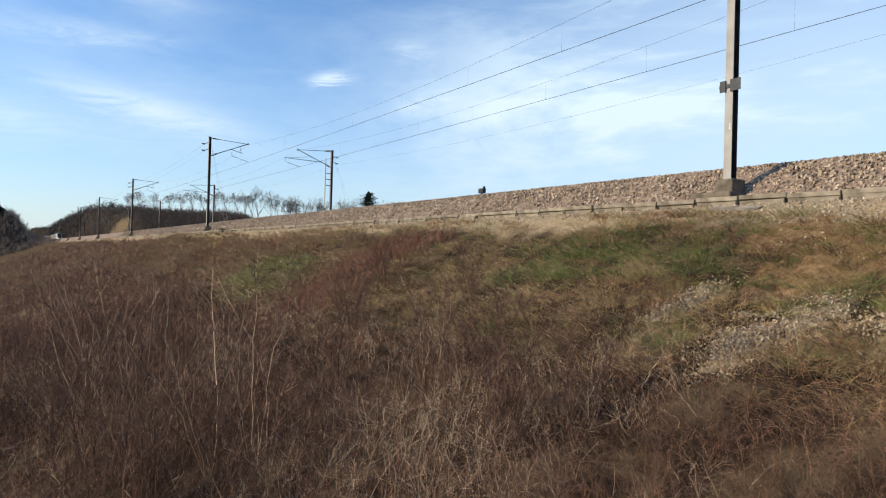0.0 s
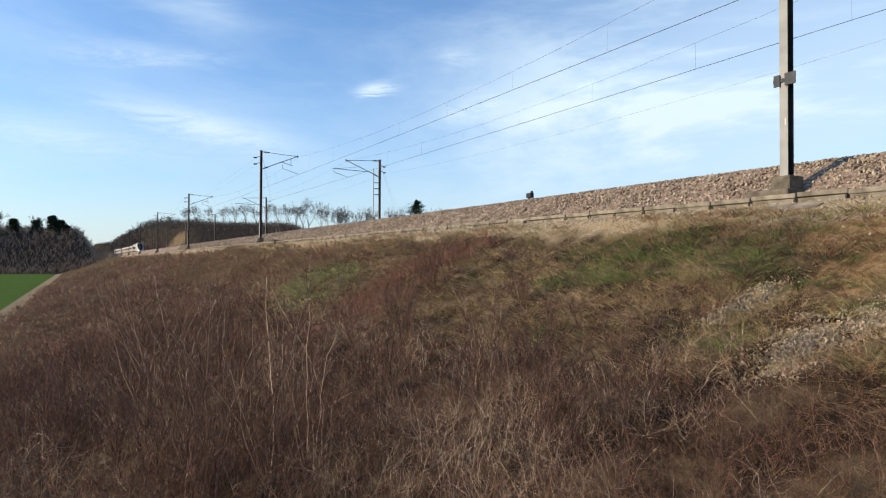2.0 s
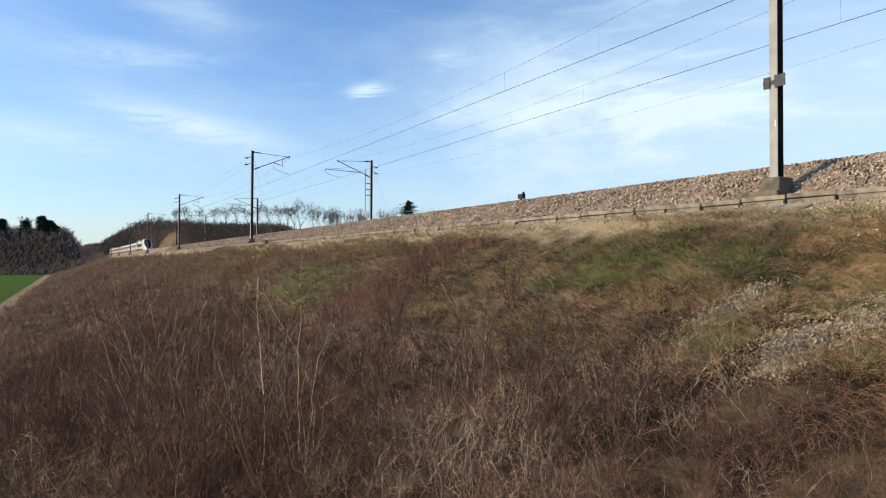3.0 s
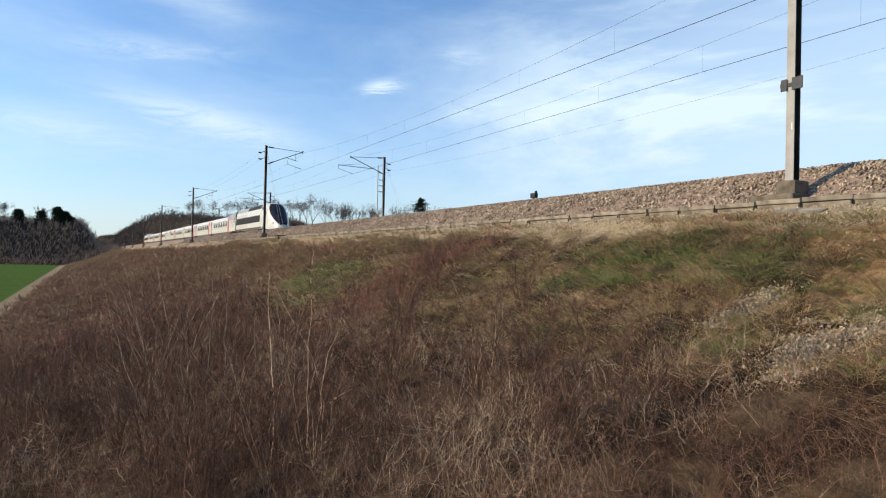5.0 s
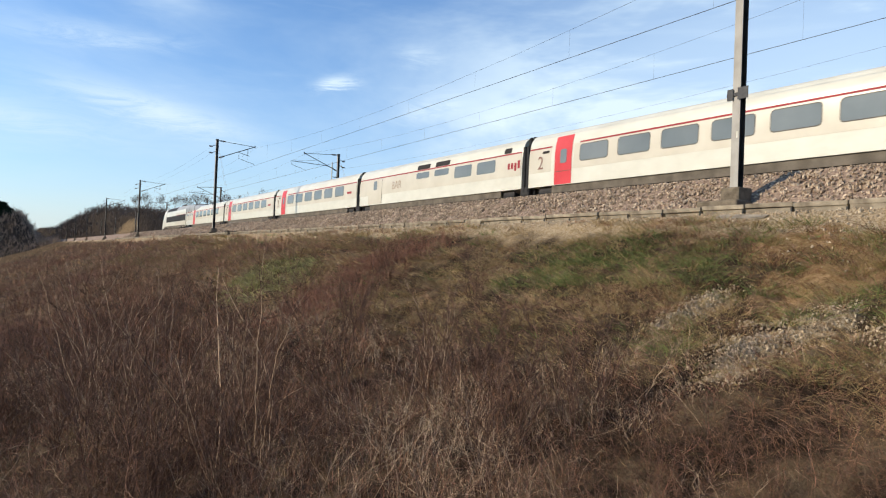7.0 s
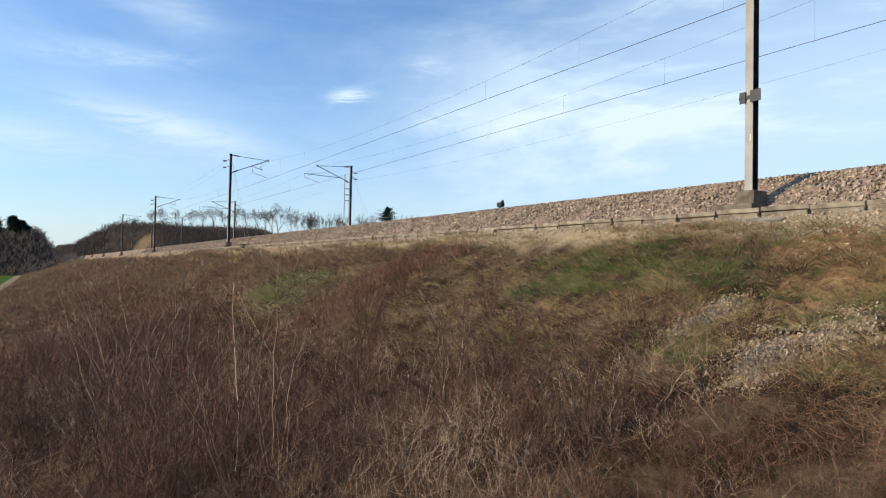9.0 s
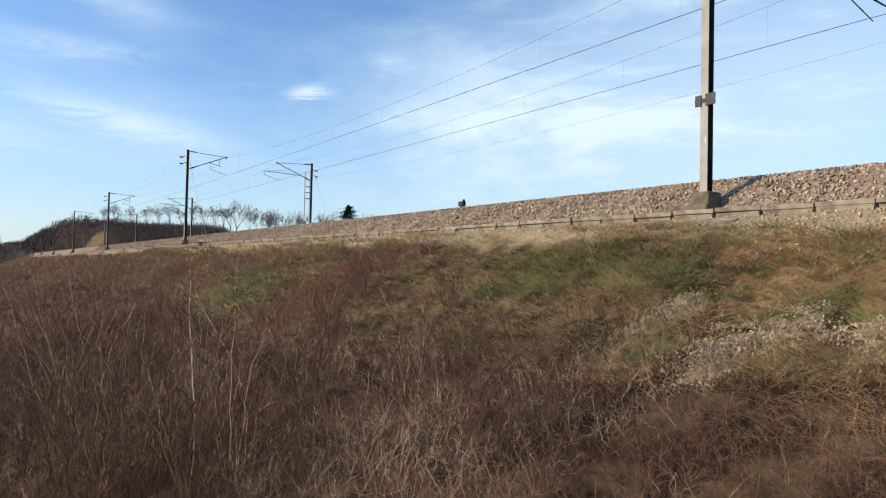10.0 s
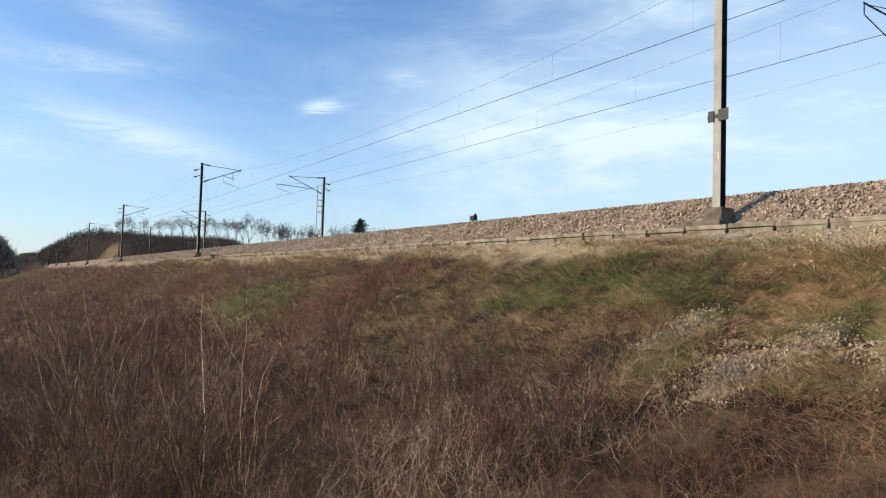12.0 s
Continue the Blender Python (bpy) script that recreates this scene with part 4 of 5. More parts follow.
def scatter(n, rs, d0, d1, power=1.25, az0=-9, az1=74):
    u = rs.uniform(0, 1, n)
    q = 2 - power
    D = (d0 ** q + (d1 ** q - d0 ** q) * u) ** (1 / q)
    A = np.radians(rs.uniform(az0, az1, n))
    return D * np.sin(A), D * np.cos(A), D


def tufts(rs, x, y, D, blades, h0, h1, lean, width, mat, name, label, segs=2):
    """Fans of blades; one object of kind stuff."""
    n = len(x)
    z = land(x, y)
    X, Y, Z = np.repeat(x, blades), np.repeat(y, blades), np.repeat(z, blades)
    m = n * blades
    hs = np.repeat(rs.uniform(h0, h1, n), blades) * rs.uniform(0.45, 1.0, m)
    rad = 0.22 * np.repeat(rs.uniform(0.5, 1.2, n), blades) * np.repeat(np.clip(D / 14, 0.7, 3.0), blades)
    a = rs.uniform(0, 6.283, m)
    r = rad * np.sqrt(rs.uniform(0, 1, m))
    base = np.stack([X + r * np.cos(a), Y + r * np.sin(a), Z - 0.03], -1)
    out = np.stack([np.cos(a), np.sin(a), np.zeros(m)], -1)
    heading = unit(out * rs.uniform(0.05, lean, (m, 1)) + rs.normal(0, 0.16, (m, 3)) + np.array([0, 0, 1.0]))
    bend = out * rs.uniform(0.0, lean * 0.7, (m, 1)) - np.array([0, 0, 1.0]) * rs.uniform(0, 0.25, (m, 1))
    w = np.repeat(np.clip(D * 0.00062, 0.0035, 0.05), blades) * width
    v, q, _ = strands(base, heading, hs, w, bend, segs, 1, rs)
    ob = fast_mesh(name, v, q, mat)
    return tagged(ob, label, "grass", kind="stuff")


def on_bank(x, y):
    return (x > -5.8) & (x < 12.2) & (np.hypot(x, y) > 3.5)


def build_grass():
    rs = np.random.RandomState(11)
    # a low matted layer that covers the soil
    x, y, D = scatter(35000, rs, 4.2, 60, 1.4)
    ok = on_bank(x, y) & (rs.uniform(0, 1, len(x)) > bare(x, y) * 1.1) & ((x > 4.0) | (D > 20))
    x, y, D = x[ok], y[ok], D[ok]
    g, r, u = greenness(x, y), russetness(x, y), rs.uniform(0, 1, len(x))
    kind = np.where(g > 0.5, "green", np.where(sageness(x, y) > 0.5, "sage", np.where(r > 0.6, "russet", np.where(u < 0.4, "olive", np.where(u < 0.72, "straw", "tan")))))
    kind = np.where((kind == "green") & (u > 0.5), "olive", kind)
    kind = np.where((kind == "straw") & (y < 9) & (x > 6.0), np.where(u < 0.56, "olive", "brown"), kind)
    kind = np.where((D > 22) & (kind == "olive"), "tan", kind)
    kind = np.where((x < 5.8) & (kind != "russet") & (u < 0.85), "brown", kind)
    for k in ("brown", "green", "sage", "russet", "olive", "straw", "tan"):
        q = kind == k
        tufts(rs, x[q], y[q], D[q], 10, 0.12, 0.28, 2.2, 1.1, V["scrub" if k == "tan" else k], k + "_grass_mat", "low matted " + k + " winter grass on the bank")
    # standing grass and weeds in clumps
    x, y, D = scatter(40000, rs, 4.5, 150, 1.25)
    clump = 0.5 + 0.5 * wave(x, y, 1.7, 52)
    ok = on_bank(x, y) & (rs.uniform(0, 1, len(x)) > bare(x, y) * 1.05) & ((x > 5.6) | (D > 16) | (rs.uniform(0, 1, len(x)) < 0.4)) & ((D > 30) | (rs.uniform(0, 1, len(x)) < 0.25 + 0.9 * clump))
    x, y, D = x[ok], y[ok], D[ok]
    g, r = greenness(x, y), russetness(x, y)
    low = x < 5.0 + 0.8 * wave(x, y, 0.5, 51)
    u = rs.uniform(0, 1, len(x))
    kind = np.where(low & (D < 40), "brown", np.where(u < np.where(D > 20, 0.1, 0.28), "straw", np.where(u < 0.68, "olive", "brown")))
    kind = np.where((kind == "brown") & (u > 0.9) & (D < 22), "straw", kind)
    kind = np.where((kind == "brown") & (D > 18) | (kind == "olive") & (D > 22) & (u < 0.6), "tan", kind)
    kind = np.where((D > 22) & (wave(x, y, 0.4, 53) > 0.2) & (u < 0.35), "russet", kind)
    kind = np.where((y < 8) & (x > 5.0) & (kind != "brown") & ((u < 0.16) | (u > 0.5)), "brown", kind)
    kind = np.where((r > 0.55) & (u < 0.85), "russet", kind)
    kind = np.where((sageness(x, y) > 0.45) & (u < 0.85), "sage", kind)
    kind = np.where((g > 0.55) & (u < 0.52) | (g > 0.3) & (u < 0.25), "green", kind)
    spec = {"tan": (10, 0.25, 0.6, 0.8, 0.9, "tan-brown withered herbage on the bank"), "green": (14, 0.15, 0.36, 1.2, 1.0, "green grass tufts on the bank"), "olive": (12, 0.18, 0.42, 1.1, 0.9, "olive half-dry grass on the bank"),
            "straw": (9, 0.22, 0.5, 0.8, 0.7, "straw-coloured dry grass stalks"), "russet": (18, 0.4, 0.85, 0.45, 0.8, "russet dead weeds on the bank"), "sage": (12, 0.15, 0.35, 1.0, 1.0, "pale olive-green grass on the bank"),
            "brown": (12, 0.2, 0.5, 1.0, 0.9, "brown withered herbage on the bank")}
    for k, (b, h0, h1, lean, w, label) in spec.items():
        q = kind == k
        tufts(rs, x[q], y[q], D[q], b, h0, h1, lean, w, V["scrub" if k == "tan" else k], k + "_grass" if k != "russet" else "russet_weeds", label)


def build_tussocks():
    """Domed clumps of grass that stand apart on the upper bank."""
    rs = np.random.RandomState(15)
    n = 1900
    x, y = rs.uniform(6.2, 11.6, n), 1.5 + 58 * rs.uniform(0, 1, n) ** 1.6
    x, y = np.concatenate([x, rs.uniform(8.0, 11.4, 260)]), np.concatenate([y, rs.uniform(2.5, 11.0, 260)])
    ok = (bare(x, y) < 0.95) | (rs.uniform(0, 1, len(x)) < 0.75)
    x, y = x[ok], y[ok]
    D = np.hypot(x, y)
    g, u = greenness(x, y), rs.uniform(0, 1, len(x))
    kind = np.where((g > 0.3) & (u < 0.8) | (u < 0.1), "green", np.where(u < 0.6, "olive", np.where(u < 0.85, "straw", "tan")))
    kind = np.where((y < 9) & (u >= 0.45), np.where(u < 0.62, "green", np.where(u < 0.85, "tan", "brown")), kind)
    kind = np.where((russetness(x, y) > 0.55) & (u > 0.2), "russet", np.where(sageness(x, y) > 0.45, "sage", kind))
    for k in ("green", "olive", "straw", "tan", "brown", "russet", "sage"):
        s = kind == k
        tufts(rs, x[s], y[s], D[s], 48, 0.14, 0.38, 1.5, 0.85, V["scrub" if k == "tan" else k], k + "_tussocks", "domed " + k + " grass tussocks on the upper bank", 3)


def thicket(rs, x, y, z, hgt, wid, mat, name, label, twigs=10, spread=0.5, category="undergrowth"):
    """Single upright stems with side twigs."""
    n = len(x)
    base = np.stack([x, y, z - 0.04], -1)
    heading = unit(np.stack([rs.normal(0, spread * 0.65, n), rs.normal(0, spread * 0.65, n), np.ones(n)], -1))
    bend = rs.normal(0, 0.24, (n, 3))
    bend[:, 2] = -np.abs(bend[:, 2]) * 0.6
    v0, q0, P = strands(base, heading, hgt, wid, bend, 4, 1, rs, 0.25, 0.05)
    rows = np.repeat(np.arange(n), twigs)
    s = rs.uniform(0.2, 0.97, len(rows))
    h = hgt[rows]
    start, run = along(P, rows, s)
    d = unit(run * 0.6 + rs.normal(0, 0.5, (len(rows), 3)) + np.array([0, 0, 0.12]))
    ln = h * rs.uniform(0.15, 0.5, len(rows)) * (1.15 - 0.6 * s)
    v1, q1, _ = strands(start, d, ln, wid[rows] * 0.6, rs.normal(0, 0.3, (len(rows), 3)), 2, 1, rs, 0.3, 0.1)
    v, q = join([(v0, q0), (v1, q1)])
    return tagged(fast_mesh(name, v, q, mat), label, category, kind="stuff")


def build_thickets():
    rs = np.random.RandomState(12)
    for k, (n, d1, mat, name, label, h0, h1, xlim) in enumerate((
            (16000, 26, "mauve", "dead_stem_thicket", "grey-mauve dead stems and twigs", 0.35, 0.9, 5.0),
            (11000, 26, "brown", "brown_twig_thicket", "brown tangled winter twigs", 0.35, 0.85, 5.6),
            (5200, 18, "bark", "pale_stalk_thicket", "pale upright dead stalks", 0.45, 0.95, 6.6),
            (5000, 34, "russet", "russet_twig_thicket", "russet-brown winter twigs", 0.4, 0.95, 6.0))):
        x, y, D = scatter(n, rs, 4.6, d1, 1.2)
        dens = 0.45 + 0.75 * wave(x, y, 0.9, 60 + k)
        lim = xlim - 0.7 + 0.9 * wave(x, y, 0.6, 70) + 0.8 * (1 - ss(4.8, 7.0, y))
        ok = on_bank(x, y) & (x < lim) & (rs.uniform(0, 1, len(x)) < dens + 0.2) & (bare(x, y) < 0.8)
        x, y, D = x[ok], y[ok], D[ok]
        if mat == "bark":
            keep = (wave(x, y, 1.1, 95) > -0.15) & ((x < 4.6) | (y > 4.0))
            x, y, D = x[keep], y[keep], D[keep]
        hg = rs.uniform(h0, h1, len(x)) * (0.7 + 0.3 * wave(x, y, 0.9, 80 + k) + 0.25 * (x < 3.5)) * np.clip(1.15 - 0.13 * np.maximum(x - 3.0, 0), 0.55, 1.2)
        thicket(rs, x, y, land(x, y), np.maximum(hg, 0.2), np.clip(D * 0.0007, 0.004, 0.02) * rs.uniform(0.7, 1.3, len(x)), V[mat], name, label, 13)
    # farther scrub on the bank
    x, y, D = scatter(15000, rs, 24, 170, 1.1, -8, 40)
    ok = on_bank(x, y) & (x < 10.6) & (rs.uniform(0, 1, len(x)) < 0.55 + 0.5 * wave(x, y, 0.25, 90)) & (greenness(x, y) < 0.6)
    x, y, D = x[ok], y[ok], D[ok]
    r = russetness(x, y) > 0.75
    for sel, mat, name in ((r, "russet", "russet_scrub"), (~r, "scrub", "brown_scrub")):
        thicket(rs, x[sel], y[sel], land(x[sel], y[sel]), rs.uniform(0.4, 1.1, sel.sum()), np.clip(D[sel] * 0.0006, 0.01, 0.06), V[mat], name, name.split("_")[0] + " winter scrub on the embankment", 6, 0.45)


def shrub(seed, hgt, stems, mat):
    """A bare many-stemmed shrub, its origin at the foot."""
    rs = np.random.RandomState(seed)
    root = empty("bare_shrub", label="leafless shrub with thin pale upright branches", category="shrub", group="shrubs on the bank")
    n = stems
    a = rs.uniform(0, 6.283, n)
    base = np.stack([0.12 * np.cos(a), 0.12 * np.sin(a), np.full(n, -0.08)], -1)
    heading = unit(np.stack([np.cos(a) * rs.uniform(0.05, 0.34, n), np.sin(a) * rs.uniform(0.05, 0.34, n), np.ones(n)], -1))
    bend = rs.normal(0, 0.2, (n, 3))
    L = hgt * rs.uniform(0.55, 1.0, n)
    w = rs.uniform(0.009, 0.021, n) * math.sqrt(hgt / 1.9)
    v, q, P = strands(base, heading, L, w, bend, 9, 3, rs, 0.3, 0.016)
    fast_mesh("stem", v, q, V[mat], root)
    rows = np.repeat(np.arange(n), 20)
    s = rs.uniform(0.12, 0.98, len(rows))
    at, run = along(P, rows, s)
    d = unit(run * 0.8 + rs.normal(0, 0.5, (len(rows), 3)) + np.array([0, 0, 0.15]))
    ln = L[rows] * rs.uniform(0.12, 0.4, len(rows)) * (1.15 - 0.8 * s)
    v1, q1, P1 = strands(at, d, ln, w[rows] * 0.62, rs.normal(0, 0.15, (len(rows), 3)) + np.array([0, 0, 0.12]), 4, 3, rs, 0.35, 0.05)
    r2 = np.repeat(np.arange(len(rows)), 4)
    at2, run2 = along(P1, r2, rs.uniform(0.2, 0.95, len(r2)))
    d2 = unit(run2 + rs.normal(0, 0.6, (len(r2), 3)))
    v2, q2, _ = strands(at2, d2, ln[r2] * rs.uniform(0.2, 0.5, len(r2)), np.full(len(r2), 0.0042), rs.normal(0, 0.1, (len(r2), 3)), 2, 1, rs, 0.5, 0.08)
    v, q = join([(v1, q1), (v2, q2)])
    tagged(fast_mesh("twig_crown", v, q, V["mauve" if mat != "russet" else "russet"], root), kind="stuff")
    return root


def build_shrubs():
    kinds = [shrub(200 + i, h, n, m) for i, (h, n, m) in enumerate(((2.3, 9, "bark"), (1.9, 12, "mauve"), (1.6, 10, "bark"), (1.35, 9, "brown"), (2.0, 7, "bark"), (1.2, 11, "mauve")))]
    spots = [  # kind, x, y
        (0, 2.1, 8.3), (4, 2.45, 7.9), (0, 1.15, 13.5), (4, 1.5, 12.4), (0, 1.8, 11.0), (1, 2.7, 13.4), (2, 4.5, 7.5), (1, 3.8, 9.0), (5, 4.4, 5.75), (5, 4.75, 5.0),
        (3, 3.2, 6.3), (1, 0.0, 14.0), (1, 0.7, 11.1), (5, 5.1, 7.2), (3, 2.7, 7.1), (1, 1.0, 9.6), (2, 2.0, 9.6), (0, 1.4, 15.6), (1, -0.5, 16.0), (4, 3.0, 10.4),
        (3, 3.9, 13.2), (2, 2.9, 16.4), (1, 0.2, 20.5), (0, 2.2, 19.5), (3, 5.6, 12.4), (5, 5.2, 10.9), (3, 4.1, 6.6), (5, 7.2, 10.5), (3, 7.4, 14.2), (3, 8.2, 16.2),
        (2, -1.8, 24), (0, 1.6, 25.5), (3, 6.3, 17.0), (1, 3.9, 21.0), (5, 3.9, 5.2), (5, 1.9, 7.0), (1, 1.2, 7.9)]
    rs = random.Random(7)
    for k, (i, x, y) in enumerate(spots):
        m = pose(x, y, height(x, y), rs.uniform(-5, 5), rs.uniform(-5, 5), rs.uniform(0, 360))
        first = [q for q, s in enumerate(spots) if s[0] == i][0] == k
        if first:
            kinds[i].matrix_basis = m
        else:
            copy_thing(kinds[i], m)


build_grass()
build_tussocks()
build_thickets()
build_shrubs()


# ---- chalk rubble ----
def build_rubble():
    rs = np.random.RandomState(31)
    chalk = material("chalk_rubble", [(0.3, (0.28, 0.2, 0.115)), (0.6, (0.48, 0.38, 0.26))], 7, 0.95, bump=0.5, bump_scale=50, random_v=0.3, island=True)
    n = 60000
    x, y = rs.uniform(5.8, 12.5, n), rs.uniform(1.5, 34, n)
    n2 = 0.4 * wave(x, y, 2.0, 24)
    scar = sum(0.4 * gauss(x, y, cx, cy, rx, ry) for cx, cy, rx, ry in SCAR) + 0.4 * gauss(x, y, 10.4, 5.0, 1.3, 2.5)
    strip = 0.6 * ss(10.8, 11.6, x) * (1 - ss(12.3, 12.6, x))
    ok = rs.uniform(0.1, 1, n) < scar + strip + 0.25 * n2 - 0.1
    x, y = x[ok], y[ok]
    for cx, cy, rx, ry in SCAR:
        x, y = np.concatenate([x, rs.normal(cx, rx * 0.75, 320)]), np.concatenate([y, rs.normal(cy, ry * 0.65, 320)])
    size = np.where(x < 9.2, 0.005 + 0.017 * rs.uniform(0, 1, len(x)) ** 3, 0.006 + 0.018 * rs.uniform(0, 1, len(x)) ** 2)
    size = np.where(x > 10.9, size * rs.uniform(1.0, 1.7, len(x)), size)
    cube = np.array([(0, 1, 3, 2), (4, 6, 7, 5), (0, 4, 5, 1), (2, 3, 7, 6), (0, 2, 6, 4), (1, 5, 7, 3)])
    unit_c = np.array([(a, b, d) for a in (-1, 1) for b in (-1, 1) for d in (-1, 1)], float)
    z = land(x, y)
    vs, qs = [], []
    for i in range(len(x)):
        R3 = np.array(Euler(rs.uniform(0, 6.28, 3)).to_matrix())
        vs.append((unit_c * rs.uniform(0.5, 1.0, (8, 3)) * size[i] * np.array([1.5, 1, 0.5])) @ R3.T + np.array([x[i], y[i], z[i] + size[i] * 0.05]))
        qs.append(cube + 8 * i)
    tagged(fast_mesh("chalk_rubble", np.concatenate(vs), np.concatenate(qs), chalk), "loose pale chalk stones on the eroded bank", "rubble", kind="stuff")


build_rubble()


# ---- trees and woods ----
def bare_tree(seed, hgt, label="tall leafless winter tree with a rounded twiggy crown"):
    rs = np.random.RandomState(seed)
    root = empty("bare_tree", label=label, category="tree", group="trees on the skyline")
    segs = [[], []]

    def grow(p, d, ln, r, depth):
        """A limb that forks into a rising fan of finer ones."""
        steps = 3 if depth < 3 else 2
        kids = (5, 3, 3, 3, 3, 0)[depth]
        joints = []
        for k in range(steps):
            d = d + rs.normal(0, 0.07 + 0.04 * depth, 3) + np.array([0, 0, 0.1])
            d = d / np.linalg.norm(d)
            q = p + d * ln / steps
            r2 = r * (0.72 if depth else 0.88)
            segs[0 if depth < 2 else 1].append((p, q, r, r2))
            p, r = q, r2
            joints.append((p, d, r))
        for i in range(kids):
            at, run, rr = joints[-1] if i < 2 or depth == 0 and i < 4 else joints[rs.randint(0 if depth else 1, steps)]
            side = rs.normal(0, 1, 3)
            side -= run * side.dot(run)
            side /= np.linalg.norm(side)
            nd = run + side * rs.uniform(0.22, 0.52)
            grow(at, nd / np.linalg.norm(nd), ln * (rs.uniform(0.6, 0.85) if depth else rs.uniform(0.9, 1.3)), max(rr * 0.66, 0.036), depth + 1)

    grow(np.array([0, 0, -0.3]), np.array([0, 0, 1.0]), hgt * 0.2, hgt * 0.021, 0)
    k = hgt / max(s[1][2] for s in segs[0] + segs[1])
    segs = [[(a * k, b * k, r, r2) for a, b, r, r2 in group] for group in segs]
    for name, ss_ in (("trunk", segs[0]), ("crown", segs[1])):
        a = np.array([s[0] for s in ss_])
        b = np.array([s[1] for s in ss_])
        w = np.array([s[2] for s in ss_]) * 2
        v, q, _ = strands(a, unit(b - a), np.linalg.norm(b - a, axis=1) * 1.04, w, np.zeros_like(a), 1, 3 if name == "trunk" else 1, rs, 0.8)
        fast_mesh(name, v, q, V["tree"], root)
    return root


def pine_tree(seed, hgt, wide, label, rounded=False):
    rs = np.random.RandomState(seed)
    root = empty("pine_tree", label=label, category="tree", group="trees on the skyline")
    tube("trunk", (0, 0, -0.3), (0, 0, hgt * 0.95), hgt * 0.018, V["tree"], root, hgt * 0.004)
    lists = []
    n = 420
    z = hgt * (0.22 + 0.78 * rs.uniform(0, 1, n) ** 0.9)
    reach = wide * np.clip(1.08 - z / hgt, 0.1, 0.62) * rs.uniform(0.35, 1.0, n) * (0.7 + 0.45 * np.sin(z * 3.9))
    if rounded:
        reach = wide * 0.55 * np.sqrt(np.clip(1 - ((z / hgt - 0.5) / 0.52) ** 2, 0.02, 1)) * rs.uniform(0.5, 1.0, n)
    a = rs.uniform(0, 6.283, n)
    d = unit(np.stack([np.cos(a), np.sin(a), rs.uniform(-0.15, 0.3, n)], -1))
    base = np.stack([0 * z, 0 * z, z], -1)
    v, q, _ = strands(base, d, reach, np.full(n, 0.09), np.zeros((n, 3)), 1, 1, rs, 0.4)
    lists.append((v, q))
    rows = np.repeat(np.arange(n), 16)
    s = rs.uniform(0.25, 1.05, len(rows))
    at = base[rows] + d[rows] * (reach[rows] * s)[:, None]
    nd = unit(d[rows] * 0.6 + rs.normal(0, 0.7, (len(rows), 3)))
    v, q, _ = strands(at, nd, rs.uniform(0.25, 0.7, len(rows)), rs.uniform(0.08, 0.2, len(rows)), np.zeros((len(rows), 3)), 1, 1, rs, 0.2)
    lists.append((v, q))
    v, q = join(lists)
    fast_mesh("crown", v, q, V["needle"], root)
    return root


def by_angle(az, d):
    x, y = d * math.sin(radians(az)), d * math.cos(radians(az))
    return x, y, height(x, y)


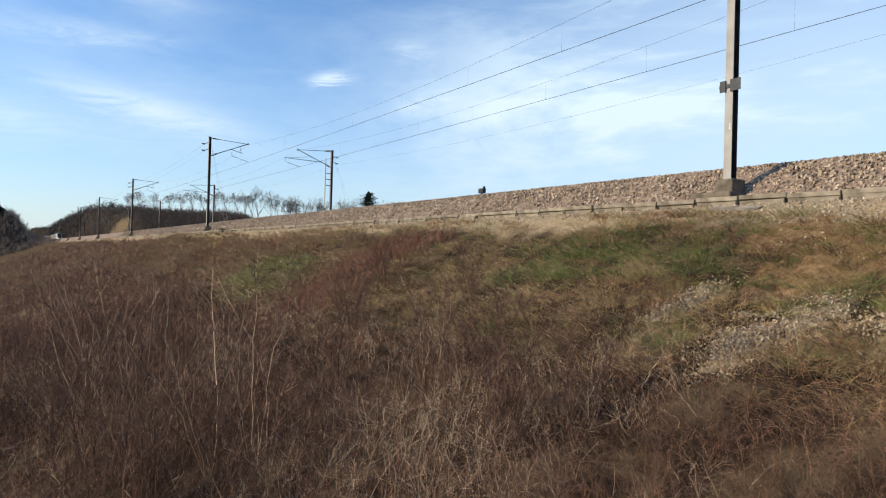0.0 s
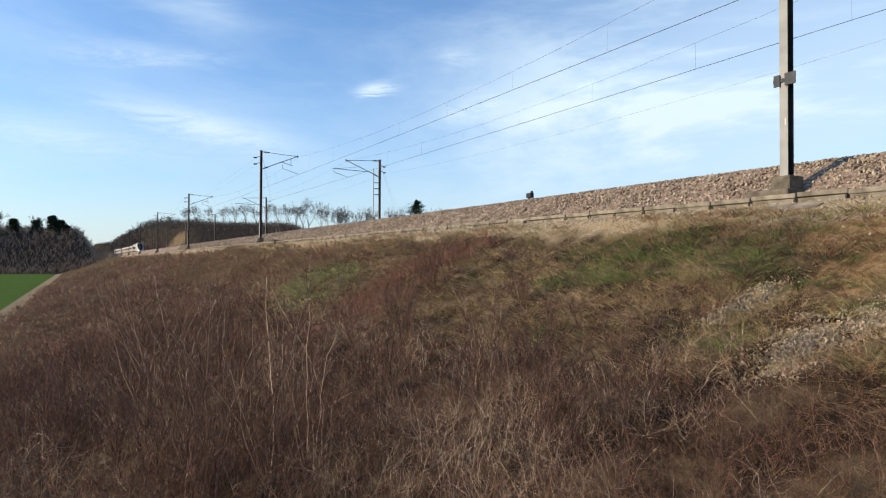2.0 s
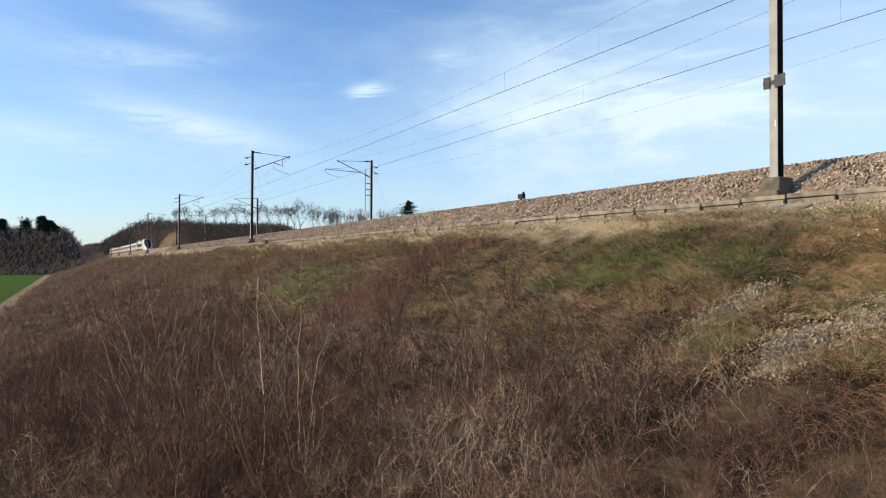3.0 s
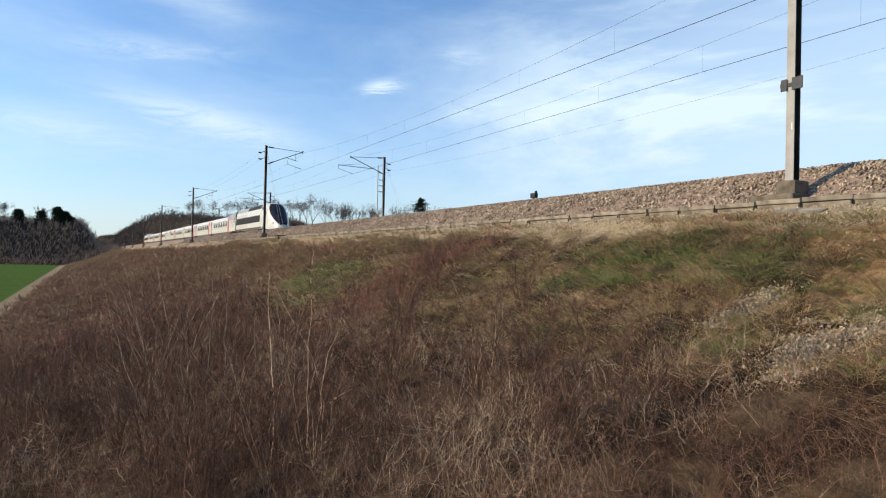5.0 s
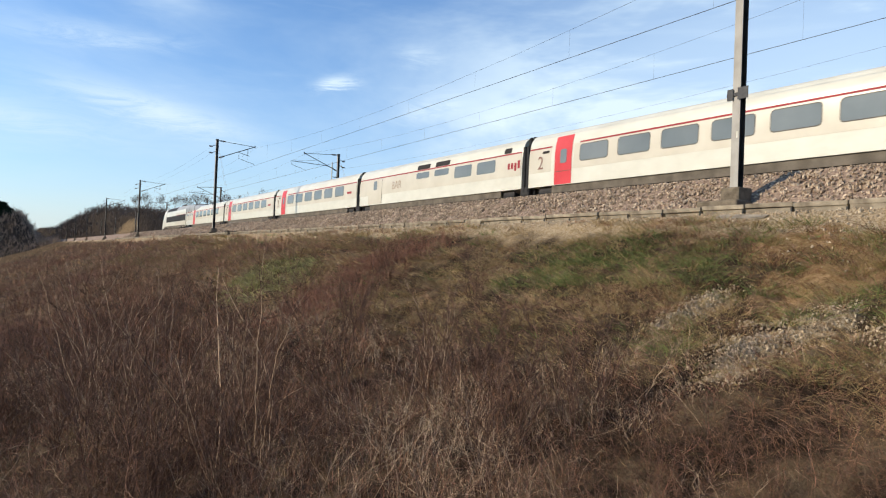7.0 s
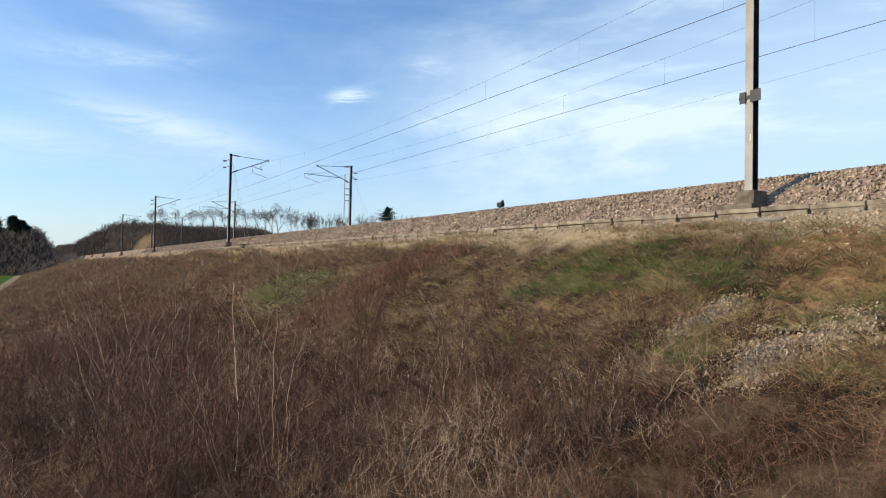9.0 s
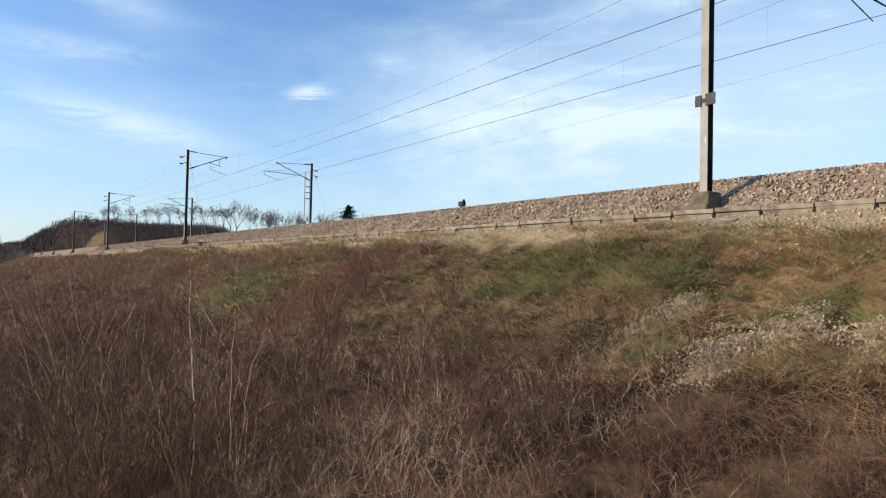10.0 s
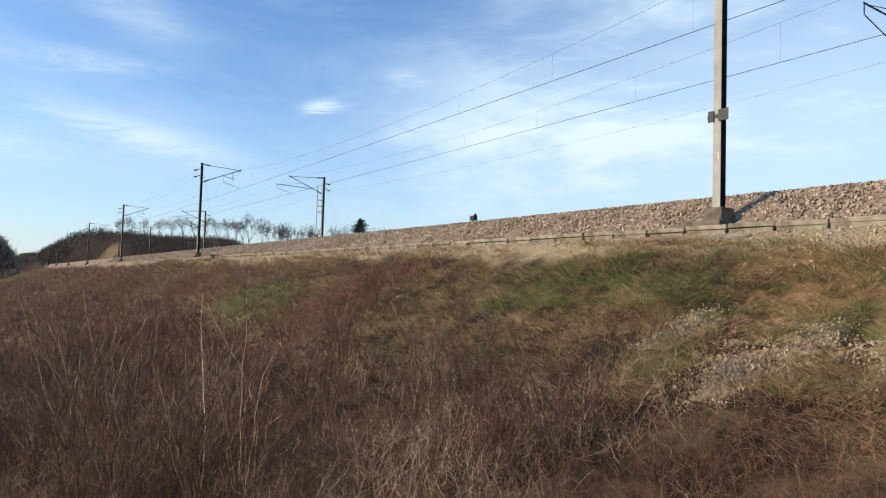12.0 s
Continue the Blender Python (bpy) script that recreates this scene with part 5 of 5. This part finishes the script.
def build_trees():
    kinds = [(bare_tree(300 + i, h), h) for i, h in enumerate((18.0, 16.0, 14.0, 11.5, 9.0, 7.0))]
    spots = [  # azimuth, distance, top's elevation
        (15.8, 330, 4.65), (15.3, 326, 4.4), (16.9, 325, 5.05), (16.4, 335, 4.6), (18.5, 320, 4.95), (18.1, 330, 4.7), (19.65, 322, 5.0), (19.2, 330, 4.7), (20.1, 326, 4.75), (21.7, 325, 4.5), (22.1, 330, 4.3),
        (21.1, 330, 4.2), (23.4, 322, 4.5), (24.3, 330, 4.25), (27.1, 330, 4.7), (28.05, 325, 5.05), (28.6, 335, 4.85), (27.6, 335, 4.8), (31.0, 340, 4.95), (31.8, 340, 5.0), (14.5, 350, 4.25), (13.6, 345, 4.45),
        (12.8, 360, 4.1), (11.9, 365, 4.6), (11.0, 370, 4.4), (10.2, 372, 4.3), (9.2, 385, 4.0), (8.15, 390, 4.35), (7.3, 395, 3.9),
        (-7.9, 322, 3.3), (-7.3, 322, 3.5), (-6.6, 324, 3.6), (-6.0, 322, 3.4), (-5.4, 324, 3.3), (-4.9, 324, 3.2), (-9.0, 322, 3.6), (-8.5, 324, 3.4), (-2.9, 322, 3.0)]
    rs = random.Random(5)
    used = set()
    for az, d, top in spots:
        x, y, z = by_angle(az, d)
        want = math.tan(radians(top + 0.22)) * d - z
        i = min(range(len(kinds)), key=lambda j: abs(kinds[j][1] - want))
        drop = min(max(want - kinds[i][1], -3.0), 0.0)
        m = pose(x, y, z + drop, 0, 0, rs.uniform(0, 360))
        if i in used:
            copy_thing(kinds[i][0], m)
        else:
            kinds[i][0].matrix_basis = m
            used.add(i)
    for j, (k, _) in enumerate(kinds):
        if j not in used:
            for o in (*k.children_recursive, k):
                bpy.data.objects.remove(o)
    p = pine_tree(400, 9.5, 12.0, "dark green pine with tiered branches on the skyline")
    x, y, z = by_angle(25.75, 300)
    p.matrix_basis = pose(x, y, math.tan(radians(5.05)) * 300 - 9.6)
    p2 = pine_tree(401, 8.0, 5.2, "dark rounded evergreen on the wooded hilltop", True)
    for k, (az, d, top) in enumerate(((-1.75, 316, 3.15), (-2.75, 318, 2.8), (-1.25, 316, 2.85), (-0.9, 316, 2.5), (-4.15, 320, 2.85))):
        x, y, z = by_angle(az, d)
        m = pose(x, y, min(math.tan(radians(top)) * d - 8.1, z + 0.1), 0, 0, 70 * k)
        if k == 0:
            p2.matrix_basis = m
        else:
            copy_thing(p2, m)


build_trees()


def build_woods():
    rs = np.random.RandomState(77)
    for name, n, x0, x1, y0, y1, label in (("hillside_scrub", 5000, -75, 12, 284, 350, "dense brown leafless scrub covering the hillside"),
                                          ("cutting_woodland", 9000, 25, 150, 215, 480, "dense brown leafless woodland on the hill")):
        x, y = rs.uniform(x0, x1, n), rs.uniform(y0, y1, n)
        z = land(x, y)
        ok = (y + 0.12 * x > 284.5) if x0 < 0 else ((z > -1.0) & (((x - 36.5) / 4.5) ** 2 + ((y - 308) / 17) ** 2 > rs.uniform(0.1, 1.3, n)))
        x, y, z = x[ok], y[ok], z[ok]
        thicket(rs, x, y, z, rs.uniform(1.2, 3.2, len(x)), rs.uniform(0.10, 0.2, len(x)), V["wood" if x0 < 0 else "dark_wood"], name, label, 9, 0.5, "woodland")
    # far woods closing the valley
    x, y = rs.uniform(-60, 160, 3000), rs.uniform(470, 1900, 3000)
    x, y = np.concatenate([x, rs.uniform(26, 80, 2200)]), np.concatenate([y, rs.uniform(470, 1000, 2200)])
    z = land(x, y)
    ok = ((x < 6) | (x > 30)) & (z > -3)
    thicket(rs, x[ok], y[ok], z[ok], rs.uniform(3, 7, ok.sum()), np.full(ok.sum(), 0.5), V["dark_wood"], "far_woodland", "distant grey-brown winter woodland", 9, 0.5, "woodland")


build_woods()


# ---- what moves ----
NOSE = [(0.0, 440.0), (1.5, 333.0), (2.5, 261.0), (3.2, 213.5), (4.0, 155.0), (4.8, 97.0), (5.0, 82.3), (5.5, 44.0), (5.7, 28.6), (5.9, 12.6),
        (6.0, 3.7), (6.2, -12.0), (6.5, -33.9), (7.0, -74.8), (7.2, -90.6), (9.0, -233.0), (12.0, -470.0)]


def motions():
    for car, behind, turned in TRAIN:
        walk(car, [(t, pose(FAR, y + behind, RAIL, 0, 0, 180 if turned else 0)) for t, y in NOSE])


motions()
